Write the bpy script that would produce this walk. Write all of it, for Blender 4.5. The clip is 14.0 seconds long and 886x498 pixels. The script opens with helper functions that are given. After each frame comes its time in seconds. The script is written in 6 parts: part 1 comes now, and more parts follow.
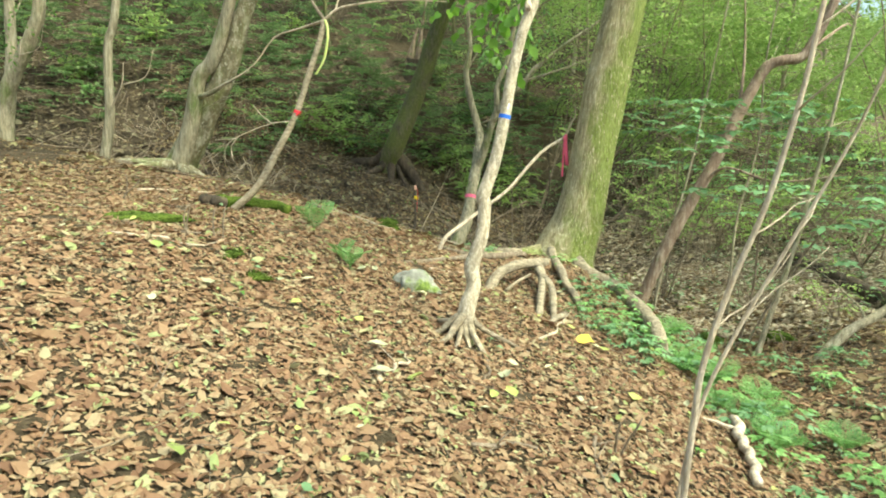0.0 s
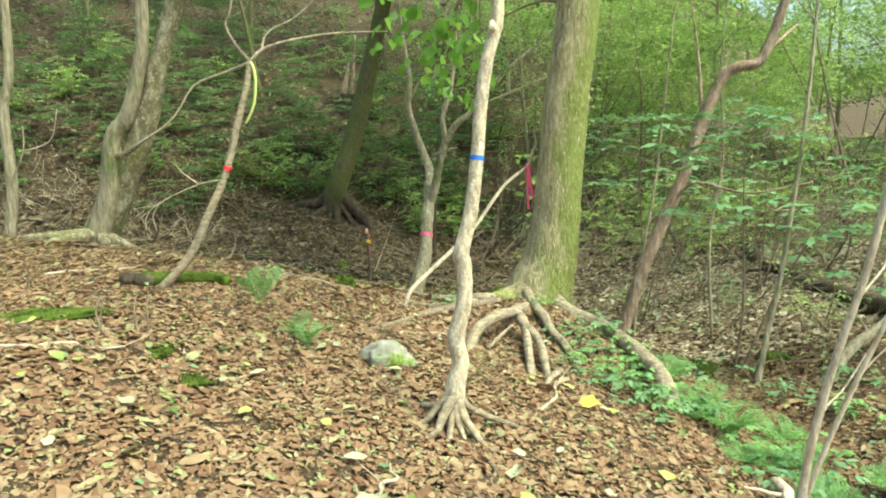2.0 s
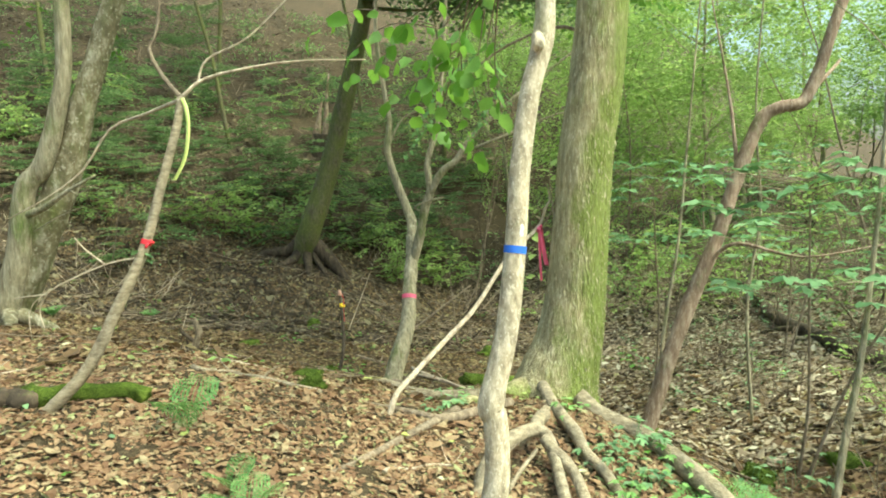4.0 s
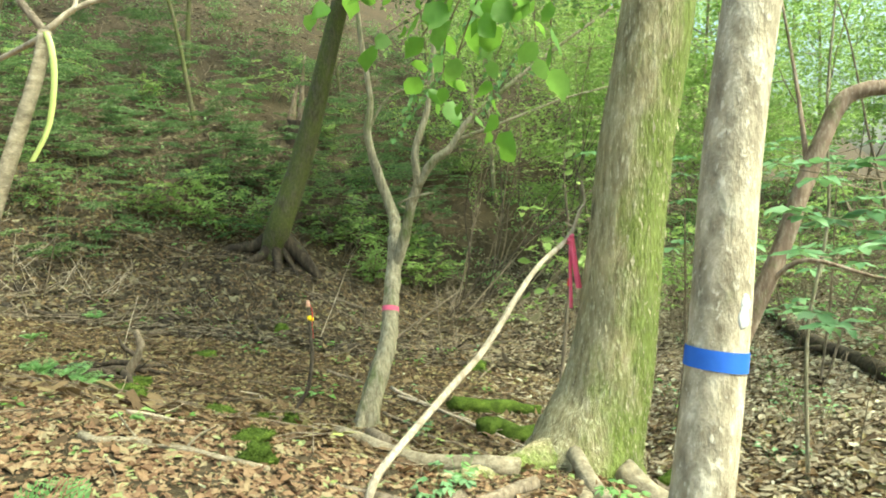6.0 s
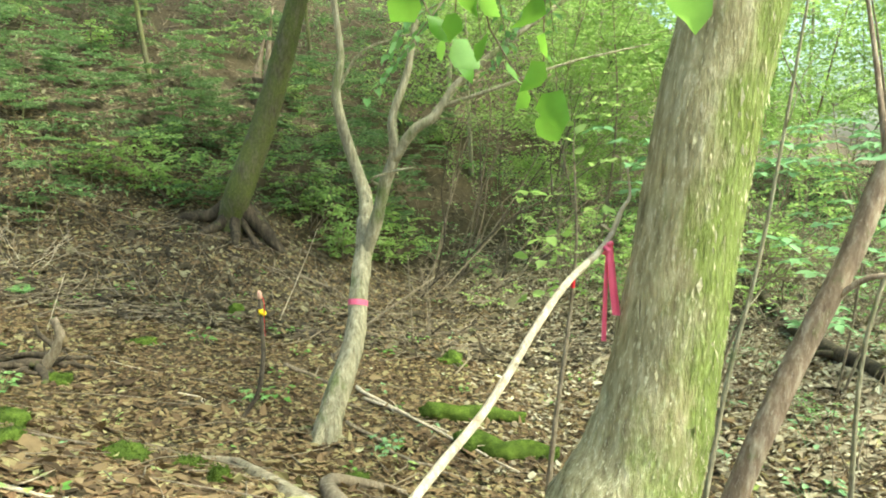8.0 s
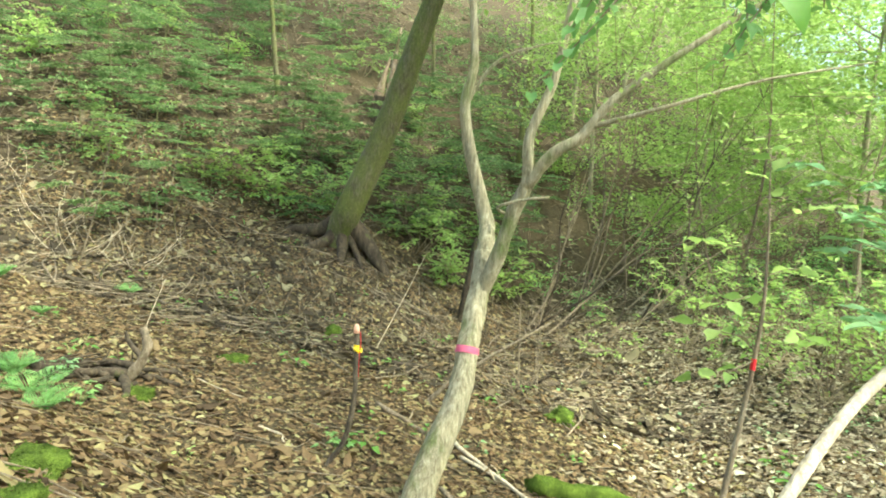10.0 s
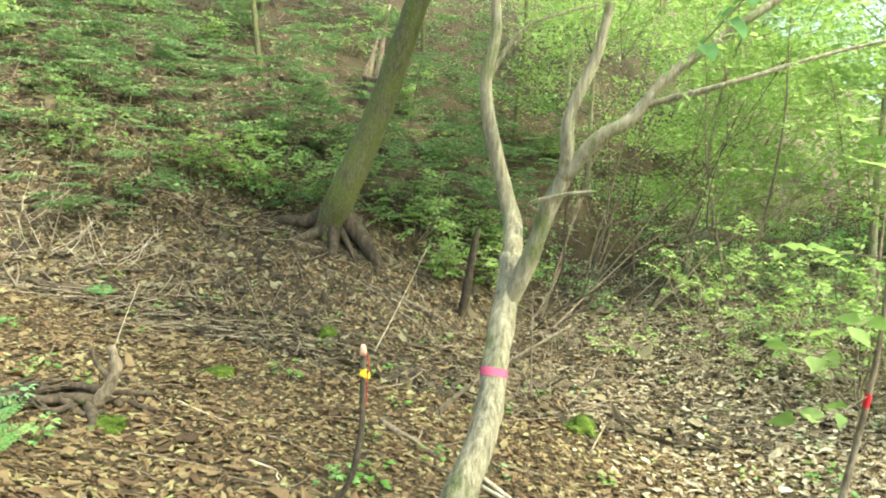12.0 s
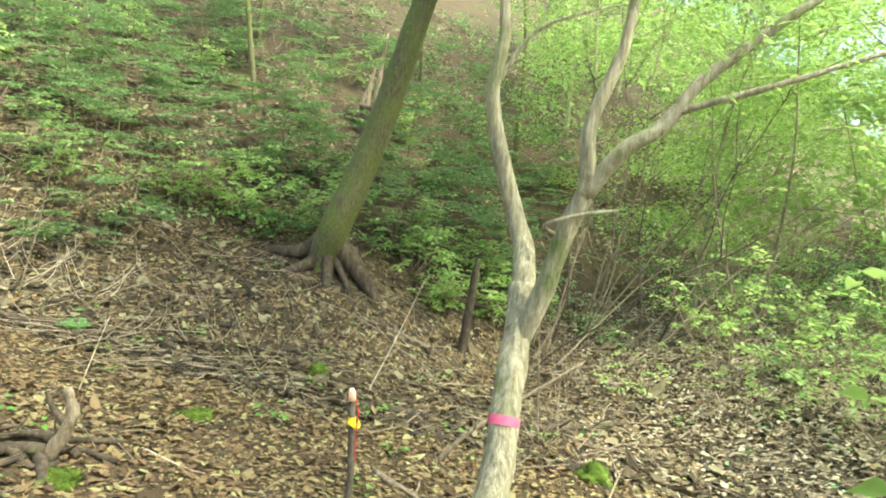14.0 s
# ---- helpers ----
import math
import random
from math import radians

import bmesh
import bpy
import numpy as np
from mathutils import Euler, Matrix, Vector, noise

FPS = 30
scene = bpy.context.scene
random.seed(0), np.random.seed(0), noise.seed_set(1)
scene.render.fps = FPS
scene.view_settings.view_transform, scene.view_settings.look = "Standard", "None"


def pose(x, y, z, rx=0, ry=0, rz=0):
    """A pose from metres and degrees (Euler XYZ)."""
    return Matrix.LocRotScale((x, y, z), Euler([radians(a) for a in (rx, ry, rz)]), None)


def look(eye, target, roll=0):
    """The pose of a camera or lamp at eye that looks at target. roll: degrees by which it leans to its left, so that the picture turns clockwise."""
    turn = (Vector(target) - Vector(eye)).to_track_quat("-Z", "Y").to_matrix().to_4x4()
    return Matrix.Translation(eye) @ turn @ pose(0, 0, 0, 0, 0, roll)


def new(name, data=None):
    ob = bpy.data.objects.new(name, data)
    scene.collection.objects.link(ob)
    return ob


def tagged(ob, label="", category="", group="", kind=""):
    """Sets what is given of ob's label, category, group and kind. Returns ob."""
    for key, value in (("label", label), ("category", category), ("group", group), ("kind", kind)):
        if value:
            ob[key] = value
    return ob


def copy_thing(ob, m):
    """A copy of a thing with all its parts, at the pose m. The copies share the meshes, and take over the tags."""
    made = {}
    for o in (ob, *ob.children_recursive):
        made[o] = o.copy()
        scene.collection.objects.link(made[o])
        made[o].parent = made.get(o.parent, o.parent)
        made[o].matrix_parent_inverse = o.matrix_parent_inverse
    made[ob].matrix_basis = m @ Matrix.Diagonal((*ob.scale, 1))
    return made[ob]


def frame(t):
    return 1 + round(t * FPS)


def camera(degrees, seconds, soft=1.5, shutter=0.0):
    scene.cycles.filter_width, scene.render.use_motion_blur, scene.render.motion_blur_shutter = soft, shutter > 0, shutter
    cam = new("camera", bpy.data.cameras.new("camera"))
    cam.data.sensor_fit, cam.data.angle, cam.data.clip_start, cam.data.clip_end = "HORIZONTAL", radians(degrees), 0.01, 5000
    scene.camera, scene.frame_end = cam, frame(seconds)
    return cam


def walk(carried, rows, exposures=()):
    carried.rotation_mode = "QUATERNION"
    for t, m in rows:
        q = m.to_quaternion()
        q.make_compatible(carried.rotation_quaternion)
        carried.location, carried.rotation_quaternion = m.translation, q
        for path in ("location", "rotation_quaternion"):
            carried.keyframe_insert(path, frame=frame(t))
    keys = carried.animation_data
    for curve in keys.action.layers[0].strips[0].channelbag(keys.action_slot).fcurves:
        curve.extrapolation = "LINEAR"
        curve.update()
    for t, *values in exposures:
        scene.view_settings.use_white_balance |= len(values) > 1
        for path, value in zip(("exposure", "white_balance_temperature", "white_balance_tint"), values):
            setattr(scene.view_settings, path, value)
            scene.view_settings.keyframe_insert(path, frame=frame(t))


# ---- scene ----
cam = camera(70.3, 14.0, soft=1.9)
PATH = [
    (0, (0.506, -3.534, 1.217), (0.147, -1.602, 0.841), 2.8),
    (0.5, (0.458, -3.502, 1.284), (0.309, -1.544, 0.9), 2.4),
    (1, (0.401, -3.326, 1.292), (0.285, -1.36, 0.94), 0.5),
    (1.5, (0.369, -3.138, 1.311), (0.241, -1.168, 0.99), -1.2),
    (2, (0.278, -2.924, 1.313), (0.075, -0.956, 1.023), -2.3),
    (2.5, (0.2, -2.682, 1.394), (-0.027, -0.713, 1.128), -1.3),
    (3, (0.15, -2.434, 1.387), (-0.012, -0.456, 1.141), -1.8),
    (3.2, (0.129, -2.294, 1.407), (-0.027, -0.312, 1.184), -2.2),
    (5.3, (-0.092, -1.013, 1.498), (-0.164, 0.979, 1.336), -1.8),
    (5.5, (-0.11, -0.909, 1.498), (-0.187, 1.082, 1.331), -1.5),
    (6, (-0.145, -0.558, 1.5), (-0.193, 1.432, 1.299), -1.2),
    (6.5, (-0.137, -0.357, 1.541), (-0.063, 1.625, 1.28), -1.5),
    (7, (-0.145, -0.086, 1.537), (0.022, 1.889, 1.269), -1.8),
    (7.5, (-0.164, 0.131, 1.541), (-0.024, 2.101, 1.228), -0.9),
    (8, (-0.248, 0.44, 1.554), (-0.2, 2.417, 1.255), 1.0),
    (8.5, (-0.286, 0.672, 1.564), (-0.283, 2.65, 1.269), 2.8),
    (9, (-0.286, 0.957, 1.52), (-0.402, 2.939, 1.283), 4.1),
    (9.2, (-0.305, 1.042, 1.516), (-0.488, 3.02, 1.286), 4.4),
    (11.3, (-0.734, 1.784, 1.514), (-1.042, 3.747, 1.283), 5.4),
    (11.5, (-0.757, 1.885, 1.528), (-1.032, 3.851, 1.287), 4.9),
    (12, (-0.806, 2.035, 1.547), (-1.036, 4.002, 1.268), 4.5),
    (12.5, (-0.864, 2.137, 1.536), (-1.178, 4.087, 1.222), 3.8),
    (13, (-0.918, 2.274, 1.52), (-1.3, 4.222, 1.277), 3.2),
    (13.5, (-0.904, 2.406, 1.507), (-1.249, 4.366, 1.303), 3.5),
    (14, (-0.888, 2.541, 1.446), (-1.12, 4.52, 1.272), 4.6),
]
EXPOSURES = [(0.0, 1.43, 6500, -10), (3.0, 1.45, 6500, -13), (6.5, 1.80, 6500, -15), (9.0, 2.12, 6500, -14), (12.0, 2.38, 6500, -10), (14.0, 2.40, 6500, -10)]
walk(cam, [(t, look(eye, target, roll)) for t, eye, target, roll in PATH], EXPOSURES)

# ---- daylight: bright hazy sky, soft high sun from the open valley side ----
SUN_EL, SUN_AZ = 57.0, 112.0
world = bpy.data.worlds.new("sky")
scene.world = world
world.use_nodes = True
sky = world.node_tree.nodes.new("ShaderNodeTexSky")
sky.sky_type, sky.sun_disc = "NISHITA", False
sky.sun_elevation, sky.sun_rotation = radians(SUN_EL), radians(SUN_AZ)
sky.air_density, sky.dust_density, sky.ozone_density = 1.0, 6.0, 0.6
world.node_tree.links.new(sky.outputs[0], world.node_tree.nodes["Background"].inputs[0])
world.node_tree.nodes["Background"].inputs[1].default_value = 0.15
sun_data = bpy.data.lights.new("sun", "SUN")
sun_data.energy, sun_data.angle, sun_data.color = 1.3, radians(22), (1.0, 0.95, 0.86)
sun = new("sun", sun_data)
az, el = radians(SUN_AZ), radians(SUN_EL)
sun_from = Vector((math.sin(az) * math.cos(el), math.cos(az) * math.cos(el), math.sin(el)))
sun.matrix_world = look(sun_from * 30, (0, 0, 0))

# ---- materials ----
def nodes_of(name):
    m = bpy.data.materials.new(name)
    m.use_nodes = True
    return m, m.node_tree.nodes, m.node_tree.links, m.node_tree.nodes["Principled BSDF"]


def ramp(n, stops):
    r = n.new("ShaderNodeValToRGB")
    while len(r.color_ramp.elements) < len(stops):
        r.color_ramp.elements.new(0.5)
    for e, (p, c) in zip(r.color_ramp.elements, stops):
        e.position, e.color = p, (*c, 1)
    return r


def tex(n, l, scale, detail=5.0, stretch=(1, 1, 1), rough=0.6):
    co = n.new("ShaderNodeTexCoord")
    mp = n.new("ShaderNodeMapping")
    mp.inputs["Scale"].default_value = stretch
    l.new(co.outputs["Object"], mp.inputs["Vector"])
    t = n.new("ShaderNodeTexNoise")
    t.inputs["Scale"].default_value, t.inputs["Detail"].default_value, t.inputs["Roughness"].default_value = scale, detail, rough
    l.new(mp.outputs[0], t.inputs["Vector"])
    return t


def mix(n, l, kind, fac, a, b):
    m = n.new("ShaderNodeMixRGB")
    m.blend_type = kind
    for sock, v in zip(m.inputs, (fac, a, b)):
        if hasattr(v, "links"):
            l.new(v, sock)
        elif isinstance(v, tuple):
            sock.default_value = (*v, 1)
        else:
            sock.default_value = v
    return m.outputs[0]


def bump(n, l, height, strength, distance, bsdf):
    b = n.new("ShaderNodeBump")
    b.inputs["Strength"].default_value, b.inputs["Distance"].default_value = strength, distance
    l.new(height, b.inputs["Height"])
    l.new(b.outputs[0], bsdf.inputs["Normal"])


def bark_mat(name, dark, mid, pale, moss=0.0, stretch=(1, 1, 0.3), scale=16.0, moss_colour=(0.10, 0.15, 0.025), rough=0.85, flake=0.5, depth=0.012, side=None):
    m, n, l, p = nodes_of(name)
    fine = tex(n, l, scale, 8, stretch, 0.65)
    broad = tex(n, l, scale * 0.16, 4, (1, 1, 0.5))
    speck = tex(n, l, scale * 2.6, 5, (1, 1, stretch[2] * 1.3))
    col = ramp(n, [(0.28, dark), (0.5, mid), (0.74, pale)])
    l.new(fine.outputs["Fac"], col.inputs[0])
    patch = ramp(n, [(0.35, (0.72, 0.72, 0.72)), (0.65, (1.15, 1.12, 1.05))])
    l.new(broad.outputs["Fac"], patch.inputs[0])
    c = mix(n, l, "MULTIPLY", 0.8, col.outputs[0], patch.outputs[0])
    pick = ramp(n, [(0.56, (0, 0, 0)), (0.66, (1, 1, 1))])
    l.new(speck.outputs["Fac"], pick.inputs[0])
    c = mix(n, l, "MIX", mix(n, l, "MULTIPLY", 1.0, pick.outputs[0], (flake, flake, flake)), c, pale)
    if moss:
        grow = tex(n, l, 3.2, 7, (1, 1, 0.55), 0.7)
        where = ramp(n, [(0.62 - 0.3 * moss, (0, 0, 0)), (0.76 - 0.22 * moss, (1, 1, 1))])
        amount = grow.outputs["Fac"]
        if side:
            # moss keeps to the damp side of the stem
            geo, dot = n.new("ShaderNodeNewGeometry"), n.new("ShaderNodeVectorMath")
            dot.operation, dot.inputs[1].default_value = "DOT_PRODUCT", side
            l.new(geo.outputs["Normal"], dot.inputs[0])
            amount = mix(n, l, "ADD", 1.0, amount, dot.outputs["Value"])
        l.new(amount, where.inputs[0])
        green = ramp(n, [(0.3, tuple(v * 0.5 for v in moss_colour)), (0.7, tuple(v * 1.5 for v in moss_colour))])
        l.new(speck.outputs["Fac"], green.inputs[0])
        c = mix(n, l, "MIX", mix(n, l, "MULTIPLY", 1.0, where.outputs[0], (0.8, 0.8, 0.8)), c, green.outputs[0])
    l.new(c, p.inputs["Base Color"])
    p.inputs["Roughness"].default_value = rough
    p.inputs["Specular IOR Level"].default_value = 0.25
    bump(n, l, mix(n, l, "ADD", 0.6, fine.outputs["Fac"], speck.outputs["Fac"]), 0.9, depth, p)
    return m


def leaf_mat(name, stops, glow=(0.30, 0.50, 0.06), share=0.35, rough=0.45, by_object=0.25, veins=30.0):
    """Leaves: a hue for each leaf, a shift for each plant, light passing through."""
    m, n, l, p = nodes_of(name)
    geo = n.new("ShaderNodeNewGeometry")
    info = n.new("ShaderNodeObjectInfo")
    col = ramp(n, stops)
    l.new(geo.outputs["Random Per Island"], col.inputs[0])
    shade = ramp(n, [(0.0, (1 - by_object, 1 - by_object * 0.7, 1 - by_object)), (1.0, (1 + by_object, 1 + by_object, 1 + by_object * 0.4))])
    l.new(info.outputs["Random"], shade.inputs[0])
    c = mix(n, l, "MULTIPLY", 1.0, col.outputs[0], shade.outputs[0])
    blotch = tex(n, l, veins, 4)
    tone = ramp(n, [(0.3, (0.8, 0.8, 0.78)), (0.7, (1.15, 1.15, 1.1))])
    l.new(blotch.outputs["Fac"], tone.inputs[0])
    c = mix(n, l, "MULTIPLY", 0.8, c, tone.outputs[0])
    l.new(c, p.inputs["Base Color"])
    p.inputs["Roughness"].default_value = rough
    p.inputs["Specular IOR Level"].default_value = 0.35
    if share:
        t = n.new("ShaderNodeBsdfTranslucent")
        l.new(mix(n, l, "MIX", 0.6, c, glow), t.inputs["Color"])
        mx = n.new("ShaderNodeMixShader")
        mx.inputs[0].default_value = share
        l.new(p.outputs[0], mx.inputs[1])
        l.new(t.outputs[0], mx.inputs[2])
        l.new(mx.outputs[0], n["Material Output"].inputs["Surface"])
    bump(n, l, blotch.outputs["Fac"], 0.3, 0.003, p)
    return m


def plain_mat(name, colour, rough=0.5, grain=40.0, vary=0.15, depth=0.002, through_light=0.0):
    m, n, l, p = nodes_of(name)
    t = tex(n, l, grain, 5)
    r = ramp(n, [(0.3, tuple(v * (1 - vary) for v in colour)), (0.7, tuple(min(1, v * (1 + vary)) for v in colour))])
    l.new(t.outputs["Fac"], r.inputs[0])
    l.new(r.outputs[0], p.inputs["Base Color"])
    p.inputs["Roughness"].default_value = rough
    bump(n, l, t.outputs["Fac"], 0.5, depth, p)
    if through_light:
        tr = n.new("ShaderNodeBsdfTranslucent")
        tr.inputs["Color"].default_value = (*colour, 1)
        mx = n.new("ShaderNodeMixShader")
        mx.inputs[0].default_value = through_light
        l.new(p.outputs[0], mx.inputs[1])
        l.new(tr.outputs[0], mx.inputs[2])
        l.new(mx.outputs[0], n["Material Output"].inputs["Surface"])
    return m


def soil_mat():
    m, n, l, p = nodes_of("soil_and_leaf_mould")
    a, b, c3 = tex(n, l, 1.1, 6), tex(n, l, 22, 8, rough=0.7), tex(n, l, 70, 5)
    col = ramp(n, [(0.25, (0.034, 0.026, 0.017)), (0.42, (0.06, 0.046, 0.029)), (0.56, (0.095, 0.074, 0.048)), (0.72, (0.16, 0.13, 0.085))])
    l.new(b.outputs["Fac"], col.inputs[0])
    tint = ramp(n, [(0.3, (0.75, 0.78, 0.72)), (0.7, (1.15, 1.1, 1.0))])
    l.new(a.outputs["Fac"], tint.inputs[0])
    l.new(mix(n, l, "MULTIPLY", 1.0, col.outputs[0], tint.outputs[0]), p.inputs["Base Color"])
    p.inputs["Roughness"].default_value = 0.95
    p.inputs["Specular IOR Level"].default_value = 0.15
    bump(n, l, mix(n, l, "ADD", 0.5, b.outputs["Fac"], c3.outputs["Fac"]), 1.0, 0.03, p)
    return m


def moss_mat():
    m, n, l, p = nodes_of("moss")
    a, b = tex(n, l, 9, 6), tex(n, l, 120, 6)
    col = ramp(n, [(0.32, (0.025, 0.035, 0.009)), (0.5, (0.08, 0.12, 0.02)), (0.68, (0.19, 0.26, 0.045))])
    l.new(mix(n, l, "MIX", 0.5, a.outputs["Fac"], b.outputs["Fac"]), col.inputs[0])
    l.new(col.outputs[0], p.inputs["Base Color"])
    p.inputs["Roughness"].default_value = 1.0
    p.inputs["Specular IOR Level"].default_value = 0.1
    bump(n, l, b.outputs["Fac"], 1.0, 0.015, p)
    return m


def rock_mat():
    m, n, l, p = nodes_of("mossy_rock")
    a, b, c3 = tex(n, l, 8, 8), tex(n, l, 60, 6), tex(n, l, 5, 4)
    col = ramp(n, [(0.3, (0.12, 0.12, 0.095)), (0.5, (0.27, 0.27, 0.22)), (0.7, (0.52, 0.52, 0.45))])
    l.new(a.outputs["Fac"], col.inputs[0])
    where = ramp(n, [(0.48, (0, 0, 0)), (0.60, (1, 1, 1))])
    l.new(c3.outputs["Fac"], where.inputs[0])
    green = ramp(n, [(0.3, (0.05, 0.08, 0.015)), (0.7, (0.22, 0.30, 0.05))])
    l.new(b.outputs["Fac"], green.inputs[0])
    l.new(mix(n, l, "MIX", where.outputs[0], col.outputs[0], green.outputs[0]), p.inputs["Base Color"])
    p.inputs["Roughness"].default_value = 0.9
    bump(n, l, mix(n, l, "ADD", 0.5, a.outputs["Fac"], b.outputs["Fac"]), 0.8, 0.012, p)
    return m


SOIL, MOSS, ROCK = soil_mat(), moss_mat(), rock_mat()
BARK_PALE = bark_mat("smooth_pale_bark", (0.20, 0.165, 0.115), (0.47, 0.41, 0.30), (0.80, 0.73, 0.58), moss=0.15, scale=46, flake=0.75, depth=0.006, stretch=(1, 1, 0.45))
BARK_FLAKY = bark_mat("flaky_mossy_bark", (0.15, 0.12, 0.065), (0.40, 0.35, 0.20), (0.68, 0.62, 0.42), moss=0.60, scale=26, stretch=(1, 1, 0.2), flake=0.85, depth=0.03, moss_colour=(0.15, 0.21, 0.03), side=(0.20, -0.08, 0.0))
ROOT_BARK = bark_mat("scuffed_root_bark", (0.13, 0.105, 0.07), (0.29, 0.245, 0.17), (0.50, 0.44, 0.33), scale=40, stretch=(0.5, 0.5, 1), flake=0.4)
BARK_MOSSY = bark_mat("mottled_mossy_bark", (0.08, 0.07, 0.04), (0.20, 0.18, 0.11), (0.56, 0.53, 0.42), moss=0.50, scale=13, stretch=(1, 1, 0.6), flake=0.75, moss_colour=(0.15, 0.18, 0.05))
BARK_DARK = bark_mat("dark_mossy_bark", (0.05, 0.042, 0.028), (0.12, 0.105, 0.065), (0.24, 0.215, 0.15), moss=0.85, scale=24, moss_colour=(0.125, 0.145, 0.035))
BARK_RED = bark_mat("reddish_peeling_bark", (0.14, 0.095, 0.068), (0.28, 0.205, 0.15), (0.52, 0.44, 0.35), moss=0.2, scale=24, stretch=(1, 1, 0.25), flake=0.4)
BARK_GREY = bark_mat("grey_green_bark", (0.14, 0.12, 0.08), (0.33, 0.295, 0.20), (0.58, 0.53, 0.40), moss=0.34, scale=34, stretch=(1, 1, 0.13), depth=0.018)
TWIG_DARK = bark_mat("dark_shrub_bark", (0.05, 0.038, 0.028), (0.10, 0.08, 0.06), (0.20, 0.17, 0.13), scale=30)
TWIG = bark_mat("grey_brown_twig_bark", (0.11, 0.085, 0.06), (0.22, 0.175, 0.125), (0.38, 0.32, 0.24), scale=30)
DEAD = bark_mat("bleached_dead_wood", (0.28, 0.22, 0.155), (0.52, 0.44, 0.33), (0.74, 0.66, 0.53), scale=34)
ROT = bark_mat("dark_rotting_wood", (0.025, 0.02, 0.014), (0.065, 0.05, 0.035), (0.15, 0.115, 0.08), moss=0.15, scale=14)
LITTER = leaf_mat("dry_fallen_leaves", [(0.0, (0.15, 0.084, 0.049)), (0.2, (0.21, 0.124, 0.072)), (0.42, (0.262, 0.161, 0.092)), (0.62, (0.30, 0.204, 0.119)), (0.8, (0.325, 0.245, 0.145)), (0.9, (0.35, 0.296, 0.180)), (0.95, (0.335, 0.347, 0.176)), (1.0, (0.25, 0.31, 0.12))], glow=(0.42, 0.25, 0.1), share=0.14, rough=0.85, by_object=0.0)
LITTER_DAMP = leaf_mat("damp_fallen_leaves", [(0.0, (0.05, 0.032, 0.018)), (0.2, (0.10, 0.064, 0.035)), (0.45, (0.165, 0.108, 0.058)), (0.72, (0.22, 0.155, 0.082)), (0.9, (0.265, 0.22, 0.108)), (1.0, (0.32, 0.31, 0.15))], glow=(0.38, 0.25, 0.1), share=0.14, rough=0.85, by_object=0.0)
# hillside litter: the shade under the trees is put into its dark browns
LITTER_HILL_SHADED = leaf_mat("shaded_hillside_leaves", [(0.0, (0.022, 0.016, 0.010)), (0.35, (0.048, 0.036, 0.022)), (0.65, (0.082, 0.063, 0.038)), (0.85, (0.145, 0.117, 0.072)), (1.0, (0.28, 0.255, 0.155))], glow=(0.35, 0.26, 0.12), share=0.1, rough=0.85, by_object=0.0)
# bleached leaves, with light from the canopy gap also put into the colour
LITTER_GULLY_LIT = leaf_mat("bleached_lit_gully_leaves", [(0.0, (0.17, 0.13, 0.088)), (0.3, (0.25, 0.20, 0.138)), (0.6, (0.33, 0.28, 0.195)), (0.85, (0.42, 0.37, 0.27)), (1.0, (0.52, 0.50, 0.38))], glow=(0.35, 0.26, 0.14), share=0.12, rough=0.85, by_object=0.0)
GREEN = leaf_mat("mid_green_leaves", [(0.0, (0.045, 0.11, 0.025)), (0.5, (0.08, 0.19, 0.04)), (1.0, (0.13, 0.27, 0.06))], share=0.35)
GREEN_DEEP = leaf_mat("deep_green_sprays", [(0.0, (0.05, 0.085, 0.035)), (0.4, (0.105, 0.17, 0.07)), (0.7, (0.165, 0.24, 0.11)), (1.0, (0.25, 0.325, 0.175))], glow=(0.25, 0.39, 0.14), share=0.33, rough=0.65, by_object=0.4)
GREEN_BRIGHT = leaf_mat("bright_young_leaves", [(0.0, (0.13, 0.22, 0.055)), (0.5, (0.22, 0.335, 0.10)), (1.0, (0.36, 0.455, 0.19))], glow=(0.48, 0.65, 0.19), share=0.5)
GREEN_BLUE = leaf_mat("bluish_green_leaves", [(0.0, (0.09, 0.185, 0.09)), (0.5, (0.14, 0.26, 0.13)), (1.0, (0.21, 0.335, 0.185))], glow=(0.24, 0.44, 0.16), share=0.3)
FERN_GREEN = leaf_mat("fresh_fern_green", [(0.0, (0.12, 0.25, 0.08)), (0.5, (0.18, 0.33, 0.12)), (1.0, (0.26, 0.42, 0.17))], glow=(0.3, 0.55, 0.15), share=0.4)
LUSH = leaf_mat("lush_heart_leaves", [(0.0, (0.11, 0.26, 0.03)), (0.5, (0.17, 0.35, 0.06)), (1.0, (0.30, 0.46, 0.18))], glow=(0.33, 0.57, 0.08), share=0.5)
PALE_LEAF = leaf_mat("pale_fallen_leaf", [(0.0, (0.36, 0.38, 0.22)), (0.5, (0.42, 0.41, 0.28)), (1.0, (0.50, 0.49, 0.37))], glow=(0.4, 0.4, 0.22), share=0.1, by_object=0.2)
LIME_LEAF = leaf_mat("yellow_green_fallen_leaf", [(0.0, (0.26, 0.34, 0.10)), (1.0, (0.40, 0.41, 0.15))], glow=(0.5, 0.5, 0.1), share=0.15, by_object=0.3)
YELLOW_LEAF = plain_mat("yellow_fallen_leaf", (0.72, 0.55, 0.08), 0.5)
TAPE_BLUE = plain_mat("blue_plastic_tape", (0.03, 0.15, 0.66), 0.6, vary=0.08)
BARK_FLAKE = plain_mat("pale_bark_flake", (0.50, 0.45, 0.28), 0.9, 60, 0.4)
